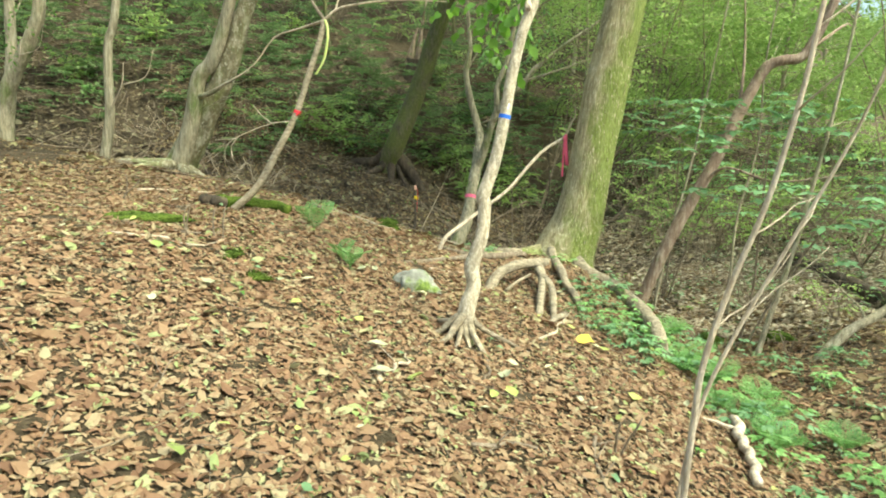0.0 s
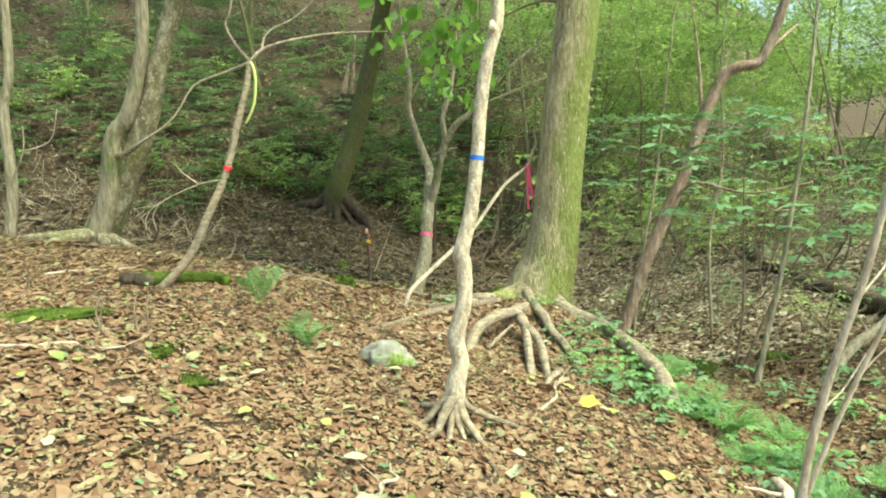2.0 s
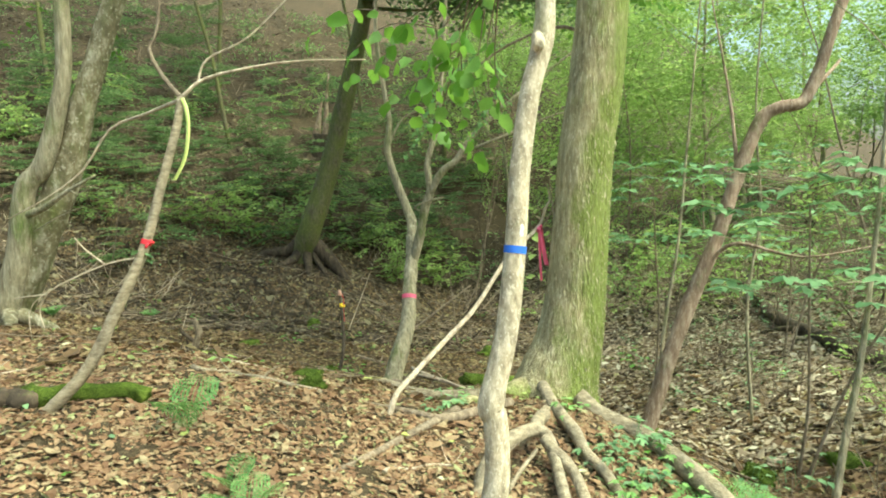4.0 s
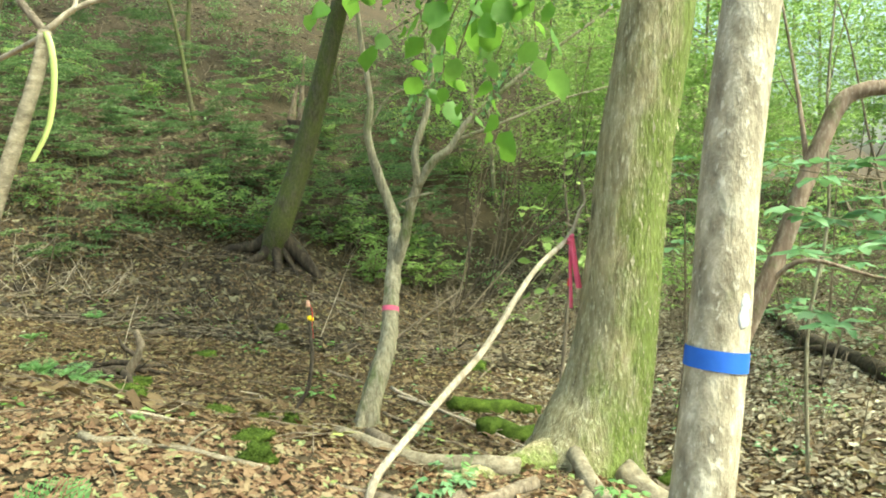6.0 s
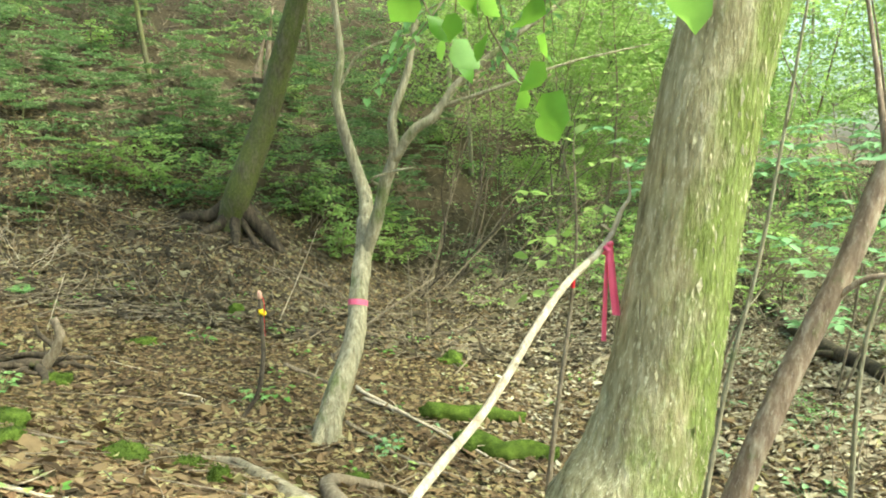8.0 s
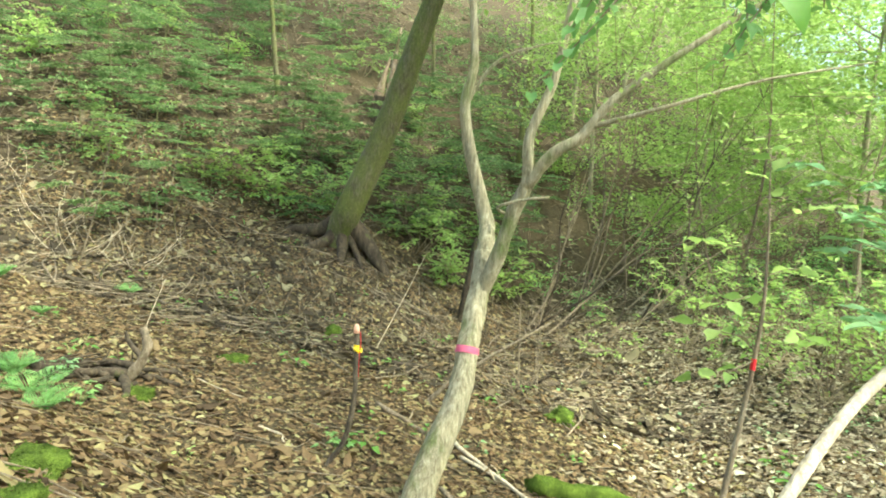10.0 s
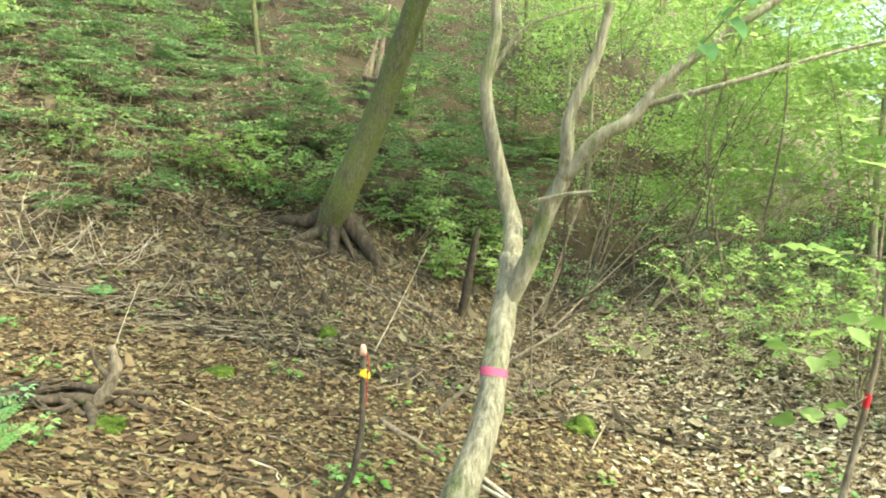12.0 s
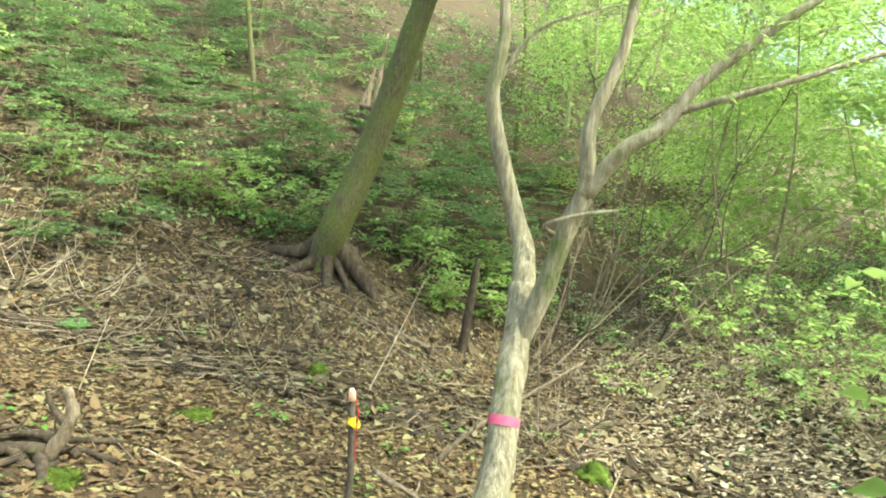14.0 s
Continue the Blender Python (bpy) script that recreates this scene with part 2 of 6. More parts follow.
TAPE_PINK = plain_mat("pink_plastic_tape", (0.97, 0.20, 0.36), 0.4, vary=0.08, through_light=0.45)
TAPE_RED = plain_mat("red_plastic_tape", (0.75, 0.03, 0.05), 0.4, vary=0.1, through_light=0.2)
TAPE_YELLOW = plain_mat("yellow_plastic_tape", (0.82, 0.90, 0.34), 0.35, vary=0.08, through_light=0.35)
TAPE_GOLD = plain_mat("golden_plastic_tape", (0.85, 0.62, 0.02), 0.4, vary=0.08)
CUT_WOOD = plain_mat("fresh_cut_wood", (0.78, 0.45, 0.33), 0.7)
PAINT = plain_mat("white_paint_spot", (0.8, 0.8, 0.76), 0.6)

# ---- shaping helpers ----
rng = np.random.default_rng(7)


class Shape:
    """Collects vertices and faces of one mesh."""

    def __init__(self):
        self.v, self.f, self.n = [], [], 0

    def add(self, verts, faces):
        self.v.append(np.asarray(verts, float))
        self.f.extend([tuple(i + self.n for i in f) for f in faces])
        self.n += len(verts)

    def tube(self, pts, radii, seg=8, rough=0.0, flat=1.0, cap=True):
        p = np.asarray(pts, float)
        r = np.asarray(radii, float)
        d = np.gradient(p, axis=0)
        d /= np.linalg.norm(d, axis=1)[:, None] + 1e-9
        side = np.cross(d[0], (0.13, 0.97, 0.2) if abs(d[0][1]) < 0.9 else (1, 0, 0))
        rings = []
        ang = np.arange(seg) * 2 * math.pi / seg
        lump = rng.normal(0, 1, (len(p), seg)) * rough
        lump[1:-1] = (lump[:-2] + lump[1:-1] * 2 + lump[2:]) / 4 if len(p) > 2 else lump[1:-1]
        for k in range(len(p)):
            side = side - d[k] * side.dot(d[k])
            side /= np.linalg.norm(side) + 1e-9
            up = np.cross(d[k], side)
            rr = r[k] * (1 + lump[k])
            rings.append(p[k] + (np.cos(ang) * rr)[:, None] * side + (np.sin(ang) * rr * flat)[:, None] * up)
        faces = [(k * seg + i, k * seg + (i + 1) % seg, (k + 1) * seg + (i + 1) % seg, (k + 1) * seg + i) for k in range(len(p) - 1) for i in range(seg)]
        if cap:
            faces += [tuple(range(seg))[::-1], tuple((len(p) - 1) * seg + i for i in range(seg))]
        self.add(np.concatenate(rings), faces)
        return self

    def leaves(self, pos, along, up, length, width, cup=0.12, fine=False, droop=0.0, broad=False):
        """Many folded leaves: arrays of places, directions, upward sides and sizes."""
        pos, along, up = (np.asarray(a, float) for a in (pos, along, up))
        n = len(pos)
        if not n:
            return self
        along = along / (np.linalg.norm(along, axis=1)[:, None] + 1e-9)
        side = np.cross(along, up)
        side /= np.linalg.norm(side, axis=1)[:, None] + 1e-9
        up = np.cross(side, along)
        length = np.broadcast_to(length, n).astype(float)[:, None]
        width = np.broadcast_to(width, n).astype(float)[:, None]
        cup = np.broadcast_to(cup, n).astype(float)[:, None]
        droop = np.broadcast_to(droop, n).astype(float)[:, None]
        if fine:
            pat = [(0, 0, 0), (0.22, 0.42, 1), (0.55, 0.46, 1), (0.82, 0.22, 0.8), (1, 0, 0.1), (0.82, -0.22, 0.8), (0.55, -0.46, 1), (0.22, -0.42, 1), (0.38, 0, 0), (0.7, 0, 0)]
            fc = [(0, 8, 1), (1, 8, 2), (8, 9, 2), (2, 9, 3), (9, 4, 3), (0, 7, 8), (7, 6, 8), (8, 6, 9), (6, 5, 9), (9, 5, 4)]
        elif broad:
            pat = [(0, 0, 0), (0.28, 0.46, 1), (0.72, 0.40, 0.7), (1, 0, 0), (0.72, -0.40, 0.7), (0.28, -0.46, 1)]
            fc = [(0, 3, 1), (1, 3, 2), (0, 5, 3), (5, 4, 3)]
        else:
            pat = [(0, 0, 0), (0.45, 0.5, 1), (1, 0, 0), (0.45, -0.5, 1)]
            fc = [(0, 2, 1), (0, 3, 2)]
        vs = np.stack([pos + along * length * a + side * width * b + up * (length * (c * cup - droop * a * a)) for a, b, c in pat], 1).reshape(-1, 3)
        vs += np.repeat(length[:, 0], len(pat))[:, None] * rng.normal(0, 0.045 if fine else 0.05, vs.shape)
        k, base = len(pat), self.n
        self.v.append(vs)
        fa = (np.array(fc)[None] + (np.arange(n) * k)[:, None, None] + base).reshape(-1, 3)
        self.f.extend(map(tuple, fa.tolist()))
        self.n += n * k
        return self

    def mesh(self, name, material, smooth=True):
        me = bpy.data.meshes.new(name)
        me.from_pydata(np.concatenate(self.v).tolist(), [], self.f)
        me.materials.append(material)
        me.polygons.foreach_set("use_smooth", [smooth] * len(me.polygons))
        me.update()
        return me


def part(name, shape, material, parent, label="", smooth=True):
    ob = new(name, shape.mesh(name, material, smooth))
    ob.parent = parent
    if label:
        ob["label"] = label
    return ob


def thing(name, label, category, group="", at=(0, 0, 0)):
    ob = new(name)
    ob.empty_display_size = 0.1
    ob.location = at
    return tagged(ob, label, category, group)


def lone(name, shape, material, label, category, group="", smooth=True, kind=""):
    return tagged(new(name, shape.mesh(name, material, smooth)), label, category, group, kind)


def curve(pts, n):
    """A smooth line through points, at n even steps of the parameter."""
    p = np.asarray(pts, float)
    q = np.vstack([2 * p[0] - p[1], p, 2 * p[-1] - p[-2]])
    out = []
    for s in np.linspace(0, len(p) - 1 - 1e-6, n):
        i, t = int(s), s - int(s)
        a, b, c, d = q[i], q[i + 1], q[i + 2], q[i + 3]
        out.append(0.5 * (2 * b + (c - a) * t + (2 * a - 5 * b + 4 * c - d) * t * t + (3 * b - a - 3 * c + d) * t ** 3))
    return np.array(out)


def taper(r0, r1, n, flare=0.0, reach=0.15):
    s = np.linspace(0, 1, n)
    return r0 + (r1 - r0) * s + flare * np.clip(1 - s / reach, 0, 1) ** 2


def unit(n, up=0.0):
    v = rng.normal(0, 1, (n, 3))
    v[:, 2] += up
    return v / (np.linalg.norm(v, axis=1)[:, None] + 1e-9)


# ---- the ground ----
def step(a, b, v):
    v = np.clip((v - a) / (b - a), 0, 1)
    return v * v * (3 - 2 * v)


def ground_z(x, y):
    """Leaf-covered terrace, the bank down to the hollow, the wooded hillside and the gully."""
    x, y = np.asarray(x, float), np.asarray(y, float)
    top = np.where(x > -2.0, -0.24 * x, 0.48 + 0.06 * (-2.0 - np.maximum(x, -14.0))) - 0.10 * np.maximum(0, np.minimum(x, 8) - 1.2)
    yc = np.clip(y, -20, 22)
    low = -0.65 - 0.09 * (yc - 7) - 0.13 * (np.clip(x, -9, 1) + 4) + 0.20 * np.maximum(0, np.minimum(x, 12) - 1.5)
    low -= 0.03 * step(-1.0, 2.0, x) * np.maximum(0, yc - 10)
    k = step(2.0, 5.4, y + 0.15 * np.maximum(0, x + 1) - 0.30 * np.maximum(0, -x - 2))
    k = np.maximum(k, step(1.1, 2.6, x - 0.12 * (2 - np.maximum(y, -6))))
    z = top + (low - top) * k
    u = np.minimum(-0.5 * x + 0.87 * y - 0.7 * np.maximum(0, x + 1.5), 60)
    z = z + 0.36 * np.maximum(0, u - 11.6) + 0.25 * np.maximum(0, u - 14)
    z = z + 0.15 * step(-1.2, 1.5, x) * np.maximum(0, np.minimum(y, 26) - 11)
    z = z + 0.22 * np.exp(-((x - 0.55) / 0.6) ** 2 - ((y - 2.35) / 0.6) ** 2)
    z = z + 0.45 * np.exp(-((x + 4.2) / 1.7) ** 2 - ((y - 13.3) / 1.7) ** 2) + 0.4 * np.exp(-((x - 2.8) / 2.6) ** 2 - ((y - 13.5) / 2.8) ** 2)
    z = z + 0.020 * np.sin(2.3 * x + 1.1 * y) * np.sin(1.9 * y - 0.7 * x + 1) + 0.010 * np.sin(6.1 * x + 0.8 + 2.2 * y) * np.sin(5.3 * y + 1.7 * x)
    return z


def gz(x, y):
    return float(ground_z(x, y))


def make_ground():
    def axis(lo, hi, mid0, mid1, fine):
        inner = np.arange(mid0, mid1, fine)
        left = mid0 - np.cumsum(fine * 1.22 ** np.arange(1, 60))
        right = mid1 - fine + np.cumsum(fine * 1.22 ** np.arange(1, 60))
        a = np.concatenate([left[::-1], inner, right])
        return a[(a > lo) & (a < hi)]

    xs, ys = axis(-400, 400, -8, 6, 0.09), axis(-400, 400, -5, 12, 0.09)
    X, Y = np.meshgrid(xs, ys)
    Z = ground_z(X, Y)
    near = np.exp(-((X / 9) ** 2 + ((Y - 4) / 11) ** 2))
    Z = Z + rng.normal(0, 0.010, Z.shape) * near
    w, hgt = len(xs), len(ys)
    idx = np.arange(w * hgt).reshape(hgt, w)
    q = np.stack([idx[:-1, :-1], idx[:-1, 1:], idx[1:, 1:], idx[1:, :-1]], -1).reshape(-1, 4)
    s = Shape()
    s.v.append(np.stack([X, Y, Z], -1).reshape(-1, 3))
    s.f = list(map(tuple, q.tolist()))
    lone("ground", s, SOIL, "brown forest soil and leaf mould sloping to a hollow", "ground", kind="structure")


make_ground()


def litter(name, label, material, count, place, size, fine, lift):
    x, y = place(count)
    z = ground_z(x, y) + rng.uniform(0.003, lift, count)
    e = 0.02
    gx, gy = (ground_z(x + e, y) - ground_z(x - e, y)) / (2 * e), (ground_z(x, y + e) - ground_z(x, y - e)) / (2 * e)
    nrm = np.stack([-gx, -gy, np.ones(count)], 1) + rng.normal(0, 0.16, (count, 3))
    a = rng.uniform(0, 2 * math.pi, count)
    along = np.stack([np.cos(a), np.sin(a), gx * np.cos(a) + gy * np.sin(a) + rng.normal(0, 0.14, count)], 1)
    ln = size * rng.lognormal(0, 0.32, count)
    s = Shape().leaves(np.stack([x, y, z], 1), along, nrm, ln, ln * rng.uniform(0.26, 0.72, count), rng.normal(0.02, 0.10, count), fine, rng.normal(0, 0.16, count), True)
    lone(name, s, material, label, "leaf litter", kind="stuff", smooth=False)


def on_terrace(n):
    x, y = rng.uniform(-4.6, 2.9, n * 3) + rng.normal(0, 0.45, n * 3), rng.uniform(-4.0, 3.2, n * 3) + rng.normal(0, 0.35, n * 3)
    keep = rng.uniform(0, 1, n * 3) < 1.15 - 0.12 * np.abs(x)
    return x[keep][:n], y[keep][:n]


def around(n):
    a, r = rng.uniform(0, 2 * math.pi, n), 3.5 + 13.0 * rng.uniform(0, 1, n) ** 0.8
    x, y = r * np.cos(a) - 0.5, r * np.sin(a) * 0.9 - 1.0
    return x, np.where((y > 2.2) & (np.abs(x) < 6), -6 - y, y)


def in_hollow(n):
    y = 2.6 + 12.6 * rng.uniform(0, 1, n) ** 1.2
    return rng.uniform(-1, 1, n) * (4.4 + 0.55 * y) + 0.8, y


def in_gully(n):
    x, y = rng.uniform(-0.4, 8.5, n * 2) + rng.normal(0, 0.5, n * 2), rng.uniform(3.2, 18.5, n * 2)
    keep = rng.uniform(0, 1, n * 2) < 0.02 + 0.22 * x
    return x[keep][:n], y[keep][:n]


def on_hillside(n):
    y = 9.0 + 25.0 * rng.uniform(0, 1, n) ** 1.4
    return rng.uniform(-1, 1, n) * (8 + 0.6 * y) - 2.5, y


litter("leaf_litter", "dry tan and rust brown fallen leaves carpeting the terrace", LITTER, 74000, on_terrace, 0.045, True, 0.014)
litter("leaf_litter", "crumbled brown leaf fragments between the larger leaves", LITTER, 80000, on_terrace, 0.028, False, 0.014)
litter("leaf_litter", "brown fallen leaves on the ground around the terrace", LITTER_DAMP, 70000, around, 0.07, False, 0.03)
litter("leaf_litter", "damp brown fallen leaves covering the hollow floor", LITTER_DAMP, 140000, in_hollow, 0.068, False, 0.022)
litter("leaf_litter", "brown fallen leaves strewn over the wooded hillside, coloured darker for shade", LITTER_HILL_SHADED, 110000, on_hillside, 0.125, False, 0.03)
litter("leaf_litter", "bleached fallen leaves on the gully floor, coloured paler for open light", LITTER_GULLY_LIT, 72000, in_gully, 0.075, False, 0.05)

# ---- plants: general growers ----
def limb(shape, pts, r0, r1, n=14, seg=7, rough=0.06):
    c = curve(pts, n)
    shape.tube(c, taper(r0, r1, n), seg, rough)
    return c


def wander(start, heading, length, n=7, wob=0.25, lift=0.0):
    """A crooked line from start."""
    d = np.array(heading, float)
    d /= np.linalg.norm(d)
    p = [np.array(start, float)]
    for _ in range(n - 1):
        d = d + rng.normal(0, wob, 3) * np.array((1, 1, 0.7)) + np.array((0, 0, lift))
        d /= np.linalg.norm(d)
        p.append(p[-1] + d * length / (n - 1))
    return np.array(p)


def leafy_twig(twigs, leaves, line, size, r=0.003, every=0.035, spread=0.9, broad=0.5, fine=False, start=0.25, cup=0.1, droop=0.15):
    """A thin twig with leaves in two rows, nearly level."""
    length = np.linalg.norm(np.diff(line, axis=0), axis=1).sum()
    n = max(3, int(length / every))
    c = curve(line, n)
    if twigs is not None:
        twigs.tube(curve(line, 6), taper(r, r * 0.4, 6), 4, 0, cap=False)
    k = int(n * start)
    p = c[k:]
    d = np.gradient(c, axis=0)[k:]
    d /= np.linalg.norm(d, axis=1)[:, None] + 1e-9
    side = np.cross(d, (0, 0, 1))
    side /= np.linalg.norm(side, axis=1)[:, None] + 1e-9
    sgn = np.where(np.arange(len(p)) % 2 == 0, 1, -1)[:, None]
    along = d * rng.uniform(0.3, 0.9, (len(p), 1)) + side * sgn * spread + rng.normal(0, 0.22, (len(p), 3))
    up = np.array((0, 0, 1.0)) + rng.normal(0, 0.35, (len(p), 3))
    ln = size * rng.uniform(0.65, 1.25, len(p))
    leaves.leaves(p, along, up, ln, ln * broad * rng.uniform(0.85, 1.15, len(p)), cup, fine, droop)


def shrub(label, group, height, stems, material, size, broad, wide, density=1.0, bark=None, every=0.04, lean=(0, 0)):
    """A many-stemmed bush with level leafy twigs."""
    ob = thing("shrub", label, "shrub", group)
    foliage = Shape()
    for _ in range(stems):
        s = Shape()
        a = rng.uniform(0, 2 * math.pi)
        head = np.array((math.cos(a) * wide + lean[0], math.sin(a) * wide + lean[1], 1.0))
        line = wander((rng.normal(0, 0.05), rng.normal(0, 0.05), -0.06), head, height * rng.uniform(0.7, 1.15), 7, 0.18)
        limb(s, line, 0.011 * height ** 0.5, 0.004, 10, 5)
        for _ in range(int(7 * density)):
            k = rng.integers(2, 7)
            b = rng.uniform(0, 2 * math.pi)
            tw = wander(line[k], (math.cos(b), math.sin(b), rng.uniform(-0.1, 0.5)), height * rng.uniform(0.25, 0.5), 5, 0.2, -0.05)
            leafy_twig(s, foliage, tw, size, 0.003, every, broad=broad)
        part("stem", s, bark or TWIG, ob)
    part("foliage", foliage, material, ob)
    return ob


def feather_tree(label, group, height, material, reach, jump=1):
    """A young evergreen with level layers of feathery sprays."""
    ob = thing("understorey_tree", label, "tree", group)
    s, foliage = Shape(), Shape()
    line = wander((0, 0, -0.1), (rng.normal(0, 0.1), rng.normal(0, 0.1), 1), height, 8, 0.07)
    c = limb(s, line, 0.007 + 0.0035 * height, 0.004, 16, 6)
    part("trunk", s, BARK_DARK, ob)
    for k in range(4, 16, jump):
        br = Shape()
        a = rng.uniform(0, 2 * math.pi)
        out = wander(c[k], (math.cos(a), math.sin(a), 0.12), reach * rng.uniform(0.6, 1.15) * (1 - 0.025 * k), 7, 0.1, -0.035)
        cc = limb(br, out, 0.009, 0.003, 8, 4)
        for j in range(2, 8):
            for sg in (-1, 1):
                d = out[min(j, 6)] - out[min(j, 6) - 1]
                sd = np.array((-d[1], d[0], 0)) * sg
                tw = wander(cc[min(j, 7)], d * 1.0 + sd * 0.9, reach * 0.32 * (1.2 - j / 9), 4, 0.08, -0.02)
                leafy_twig(None, foliage, tw, 0.075, every=0.018, broad=0.38, start=0.05, spread=0.9)
        part("branch", br, TWIG, ob)
    part("foliage", foliage, material, ob)
    return ob


def crown_tree(label, group, height, radius, material, size, bark, trunk_r, clear=0.4, clumps=34, per=90):
    """A tall tree: trunk, limbs and a ragged crown of leaf clumps."""
    ob = thing("forest_tree", label, "tree", group)
    s, foliage = Shape(), Shape()
    line = wander((0, 0, -0.2), (rng.normal(0, 0.06), rng.normal(0, 0.06), 1), height, 8, 0.05)
    c = limb(s, line, trunk_r, trunk_r * 0.25, 20, 9)
    part("trunk", s, bark, ob)
    for k in range(clumps):
        j = int((clear + (1 - clear) * rng.uniform(0, 1)) * 19)
        a = rng.uniform(0, 2 * math.pi)
        br = Shape()
        out = wander(c[j], (math.cos(a), math.sin(a), rng.uniform(0.1, 0.7)), radius * rng.uniform(0.4, 1.1), 6, 0.2)
        limb(br, out, trunk_r * 0.22, 0.006, 7, 5)
        if k % 3 == 0:
            part("branch", br, bark, ob)
        for q in (3, 4, 5):
            n = per // 3
            p = out[q] + rng.normal(0, 1, (n, 3)) * np.array((0.42, 0.42, 0.16)) * radius * 0.32
            foliage.leaves(p, unit(n) * np.array((1, 1, 0.35)), unit(n, 1.6), size * rng.uniform(0.6, 1.3, n), size * 0.55, 0.1, False, 0.1)
    part("foliage", foliage, material, ob)
    return ob


def fern(label, group, fronds, length, material, upright=0.7):
    ob = thing("fern", label, "fern", group)
    for k in range(fronds):
        s = Shape()
        a = 2 * math.pi * k / fronds + rng.uniform(-0.5, 0.5)
        ln = length * rng.uniform(0.75, 1.15)
        out = np.array((math.cos(a), math.sin(a), 0))
        p = np.array([out * ln * (0.15 * t + (1.0 - upright) * t * t) + np.array((0, 0, ln * upright * (1.5 * t - 0.62 * t * t))) for t in np.linspace(0, 1, 8)])
        s.tube(p, taper(0.003, 0.001, 8), 4, 0, cap=False)
        n = 15
        c = curve(p, n)[2:]
        d = np.gradient(c, axis=0)
        d /= np.linalg.norm(d, axis=1)[:, None]
        side = np.cross(d, np.array((out[0] * 0.2, out[1] * 0.2, 1.0)) if upright < 0.8 else out)
        side /= np.linalg.norm(side, axis=1)[:, None] + 1e-9
        up = np.cross(side, d)
        prof = np.sin(np.linspace(0.35, 3.0, len(c))) * ln * 0.26
        for sg in (-1, 1):
            # each pinna carries small leaflets
            for i in range(len(c)):
                tip = c[i] + (side[i] * sg + d[i] * 0.35) * prof[i]
                q = np.linspace(c[i], tip, 6)[1:]
                dd = np.tile(tip - c[i], (5, 1))
                for s2 in (-1, 1):
                    s.leaves(q, dd * 0.6 + s2 * np.tile(d[i], (5, 1)) * np.linalg.norm(tip - c[i]), np.tile(up[i], (5, 1)) + rng.normal(0, 0.25, (5, 3)), prof[i] * 0.30, prof[i] * 0.13, 0.05)
        part("frond", s, material, ob)
    return ob


def place(ob, x, y, turn=0.0, scale=1.0, sink=0.0, tilt=0.0):
    """Sets a thing on the ground."""
    ob.matrix_basis = spot(x, y, turn, scale, sink, tilt)
    return ob


def spot(x, y, turn=0.0, scale=1.0, sink=0.0, tilt=0.0):
    return Matrix.LocRotScale((x, y, gz(x, y) - sink), Euler((tilt, 0, turn)), (scale, scale, scale))


def spread(protos, spots):
    """One prototype each at the first spots, then copies."""
    for k, (x, y, sc) in enumerate(spots):
        turn = rng.uniform(0, 2 * math.pi)
        if k < len(protos):
            place(protos[k], x, y, turn)
        else:
            copy_thing(protos[k % len(protos)], spot(x, y, turn, sc, 0.02, rng.normal(0, 0.05)))


def band(c, radii, i0, i1, n=4):
    """A sleeve of tape round a stem between two steps of its line."""
    s = Shape()
    k = np.linspace(i0, i1, n)
    idx = np.arange(len(c))
    pts = np.stack([np.interp(k, idx, c[:, a]) for a in range(3)], 1)
    rr = np.interp(k, idx, radii)
    s.tube(pts, rr * 1.012 + 0.0012, 28, 0.0, cap=False)
    return s


def ribbon(line, width, turn=(1, 0, 0), twist=0.6):
    """A hanging strip of tape with a little thickness."""
    s = Shape()
    c = curve(line, 12)
    a = np.array(turn, float)
    b = np.cross(a, (0, 0, 1))
    vs, fs = [], []
    for k, p in enumerate(c):
        w = a * math.cos(twist * k / 4) + b * math.sin(twist * k / 4)
        nn = np.cross(w, (0, 0, 1)) * 0.0008
        vs += [p - w * width / 2 - nn, p + w * width / 2 - nn, p + w * width / 2 + nn, p - w * width / 2 + nn]
    for k in range(11):
        for i in range(4):
            fs.append((k * 4 + i, k * 4 + (i + 1) % 4, k * 4 + 4 + (i + 1) % 4, k * 4 + 4 + i))
    s.add(vs, fs)
    return s


def knot(at, size):
    """A crumpled knot of tape."""
    s = Shape()
    for _ in range(3):
        c = wander(np.array(at) + rng.normal(0, size * 0.15, 3), rng.normal(0, 1, 3), size * 1.6, 6, 0.9)
        s.tube(c, [size * 0.2, size * 0.34, size * 0.3, size * 0.36, size * 0.28, size * 0.15], 7, 0.25)
    return s


def root_run(ob, pts, r0, r1, lift=0.6, material=None, n=18):
    """A root lying on the ground: its height follows the soil."""
    p = [(x, y, (gz(x, y) + z)) for x, y, z in pts]
    s = Shape()
    limb(s, p, r0, r1, n, 8, 0.08)
    part("root", s, material, ob)


def lump(size, flat, rough, seed):
    """An uneven rounded lump, as of a stone or a moss cushion."""
    bm = bmesh.new()
    bmesh.ops.create_icosphere(bm, subdivisions=3, radius=1)
    for v in bm.verts:
        k = 1 + rough * (noise.noise(v.co * 1.3 + Vector((seed, 0, 0))) + 0.5 * noise.noise(v.co * 3.1 + Vector((0, seed, 0))))
        v.co = Vector((v.co.x * size[0] * k, v.co.y * size[1] * k, v.co.z * size[2] * k * (1 if v.co.z > 0 else flat)))
    s = Shape()
    s.add([v.co[:] for v in bm.verts], [tuple(v.index for v in f.verts) for f in bm.faces])
    bm.free()
    return s


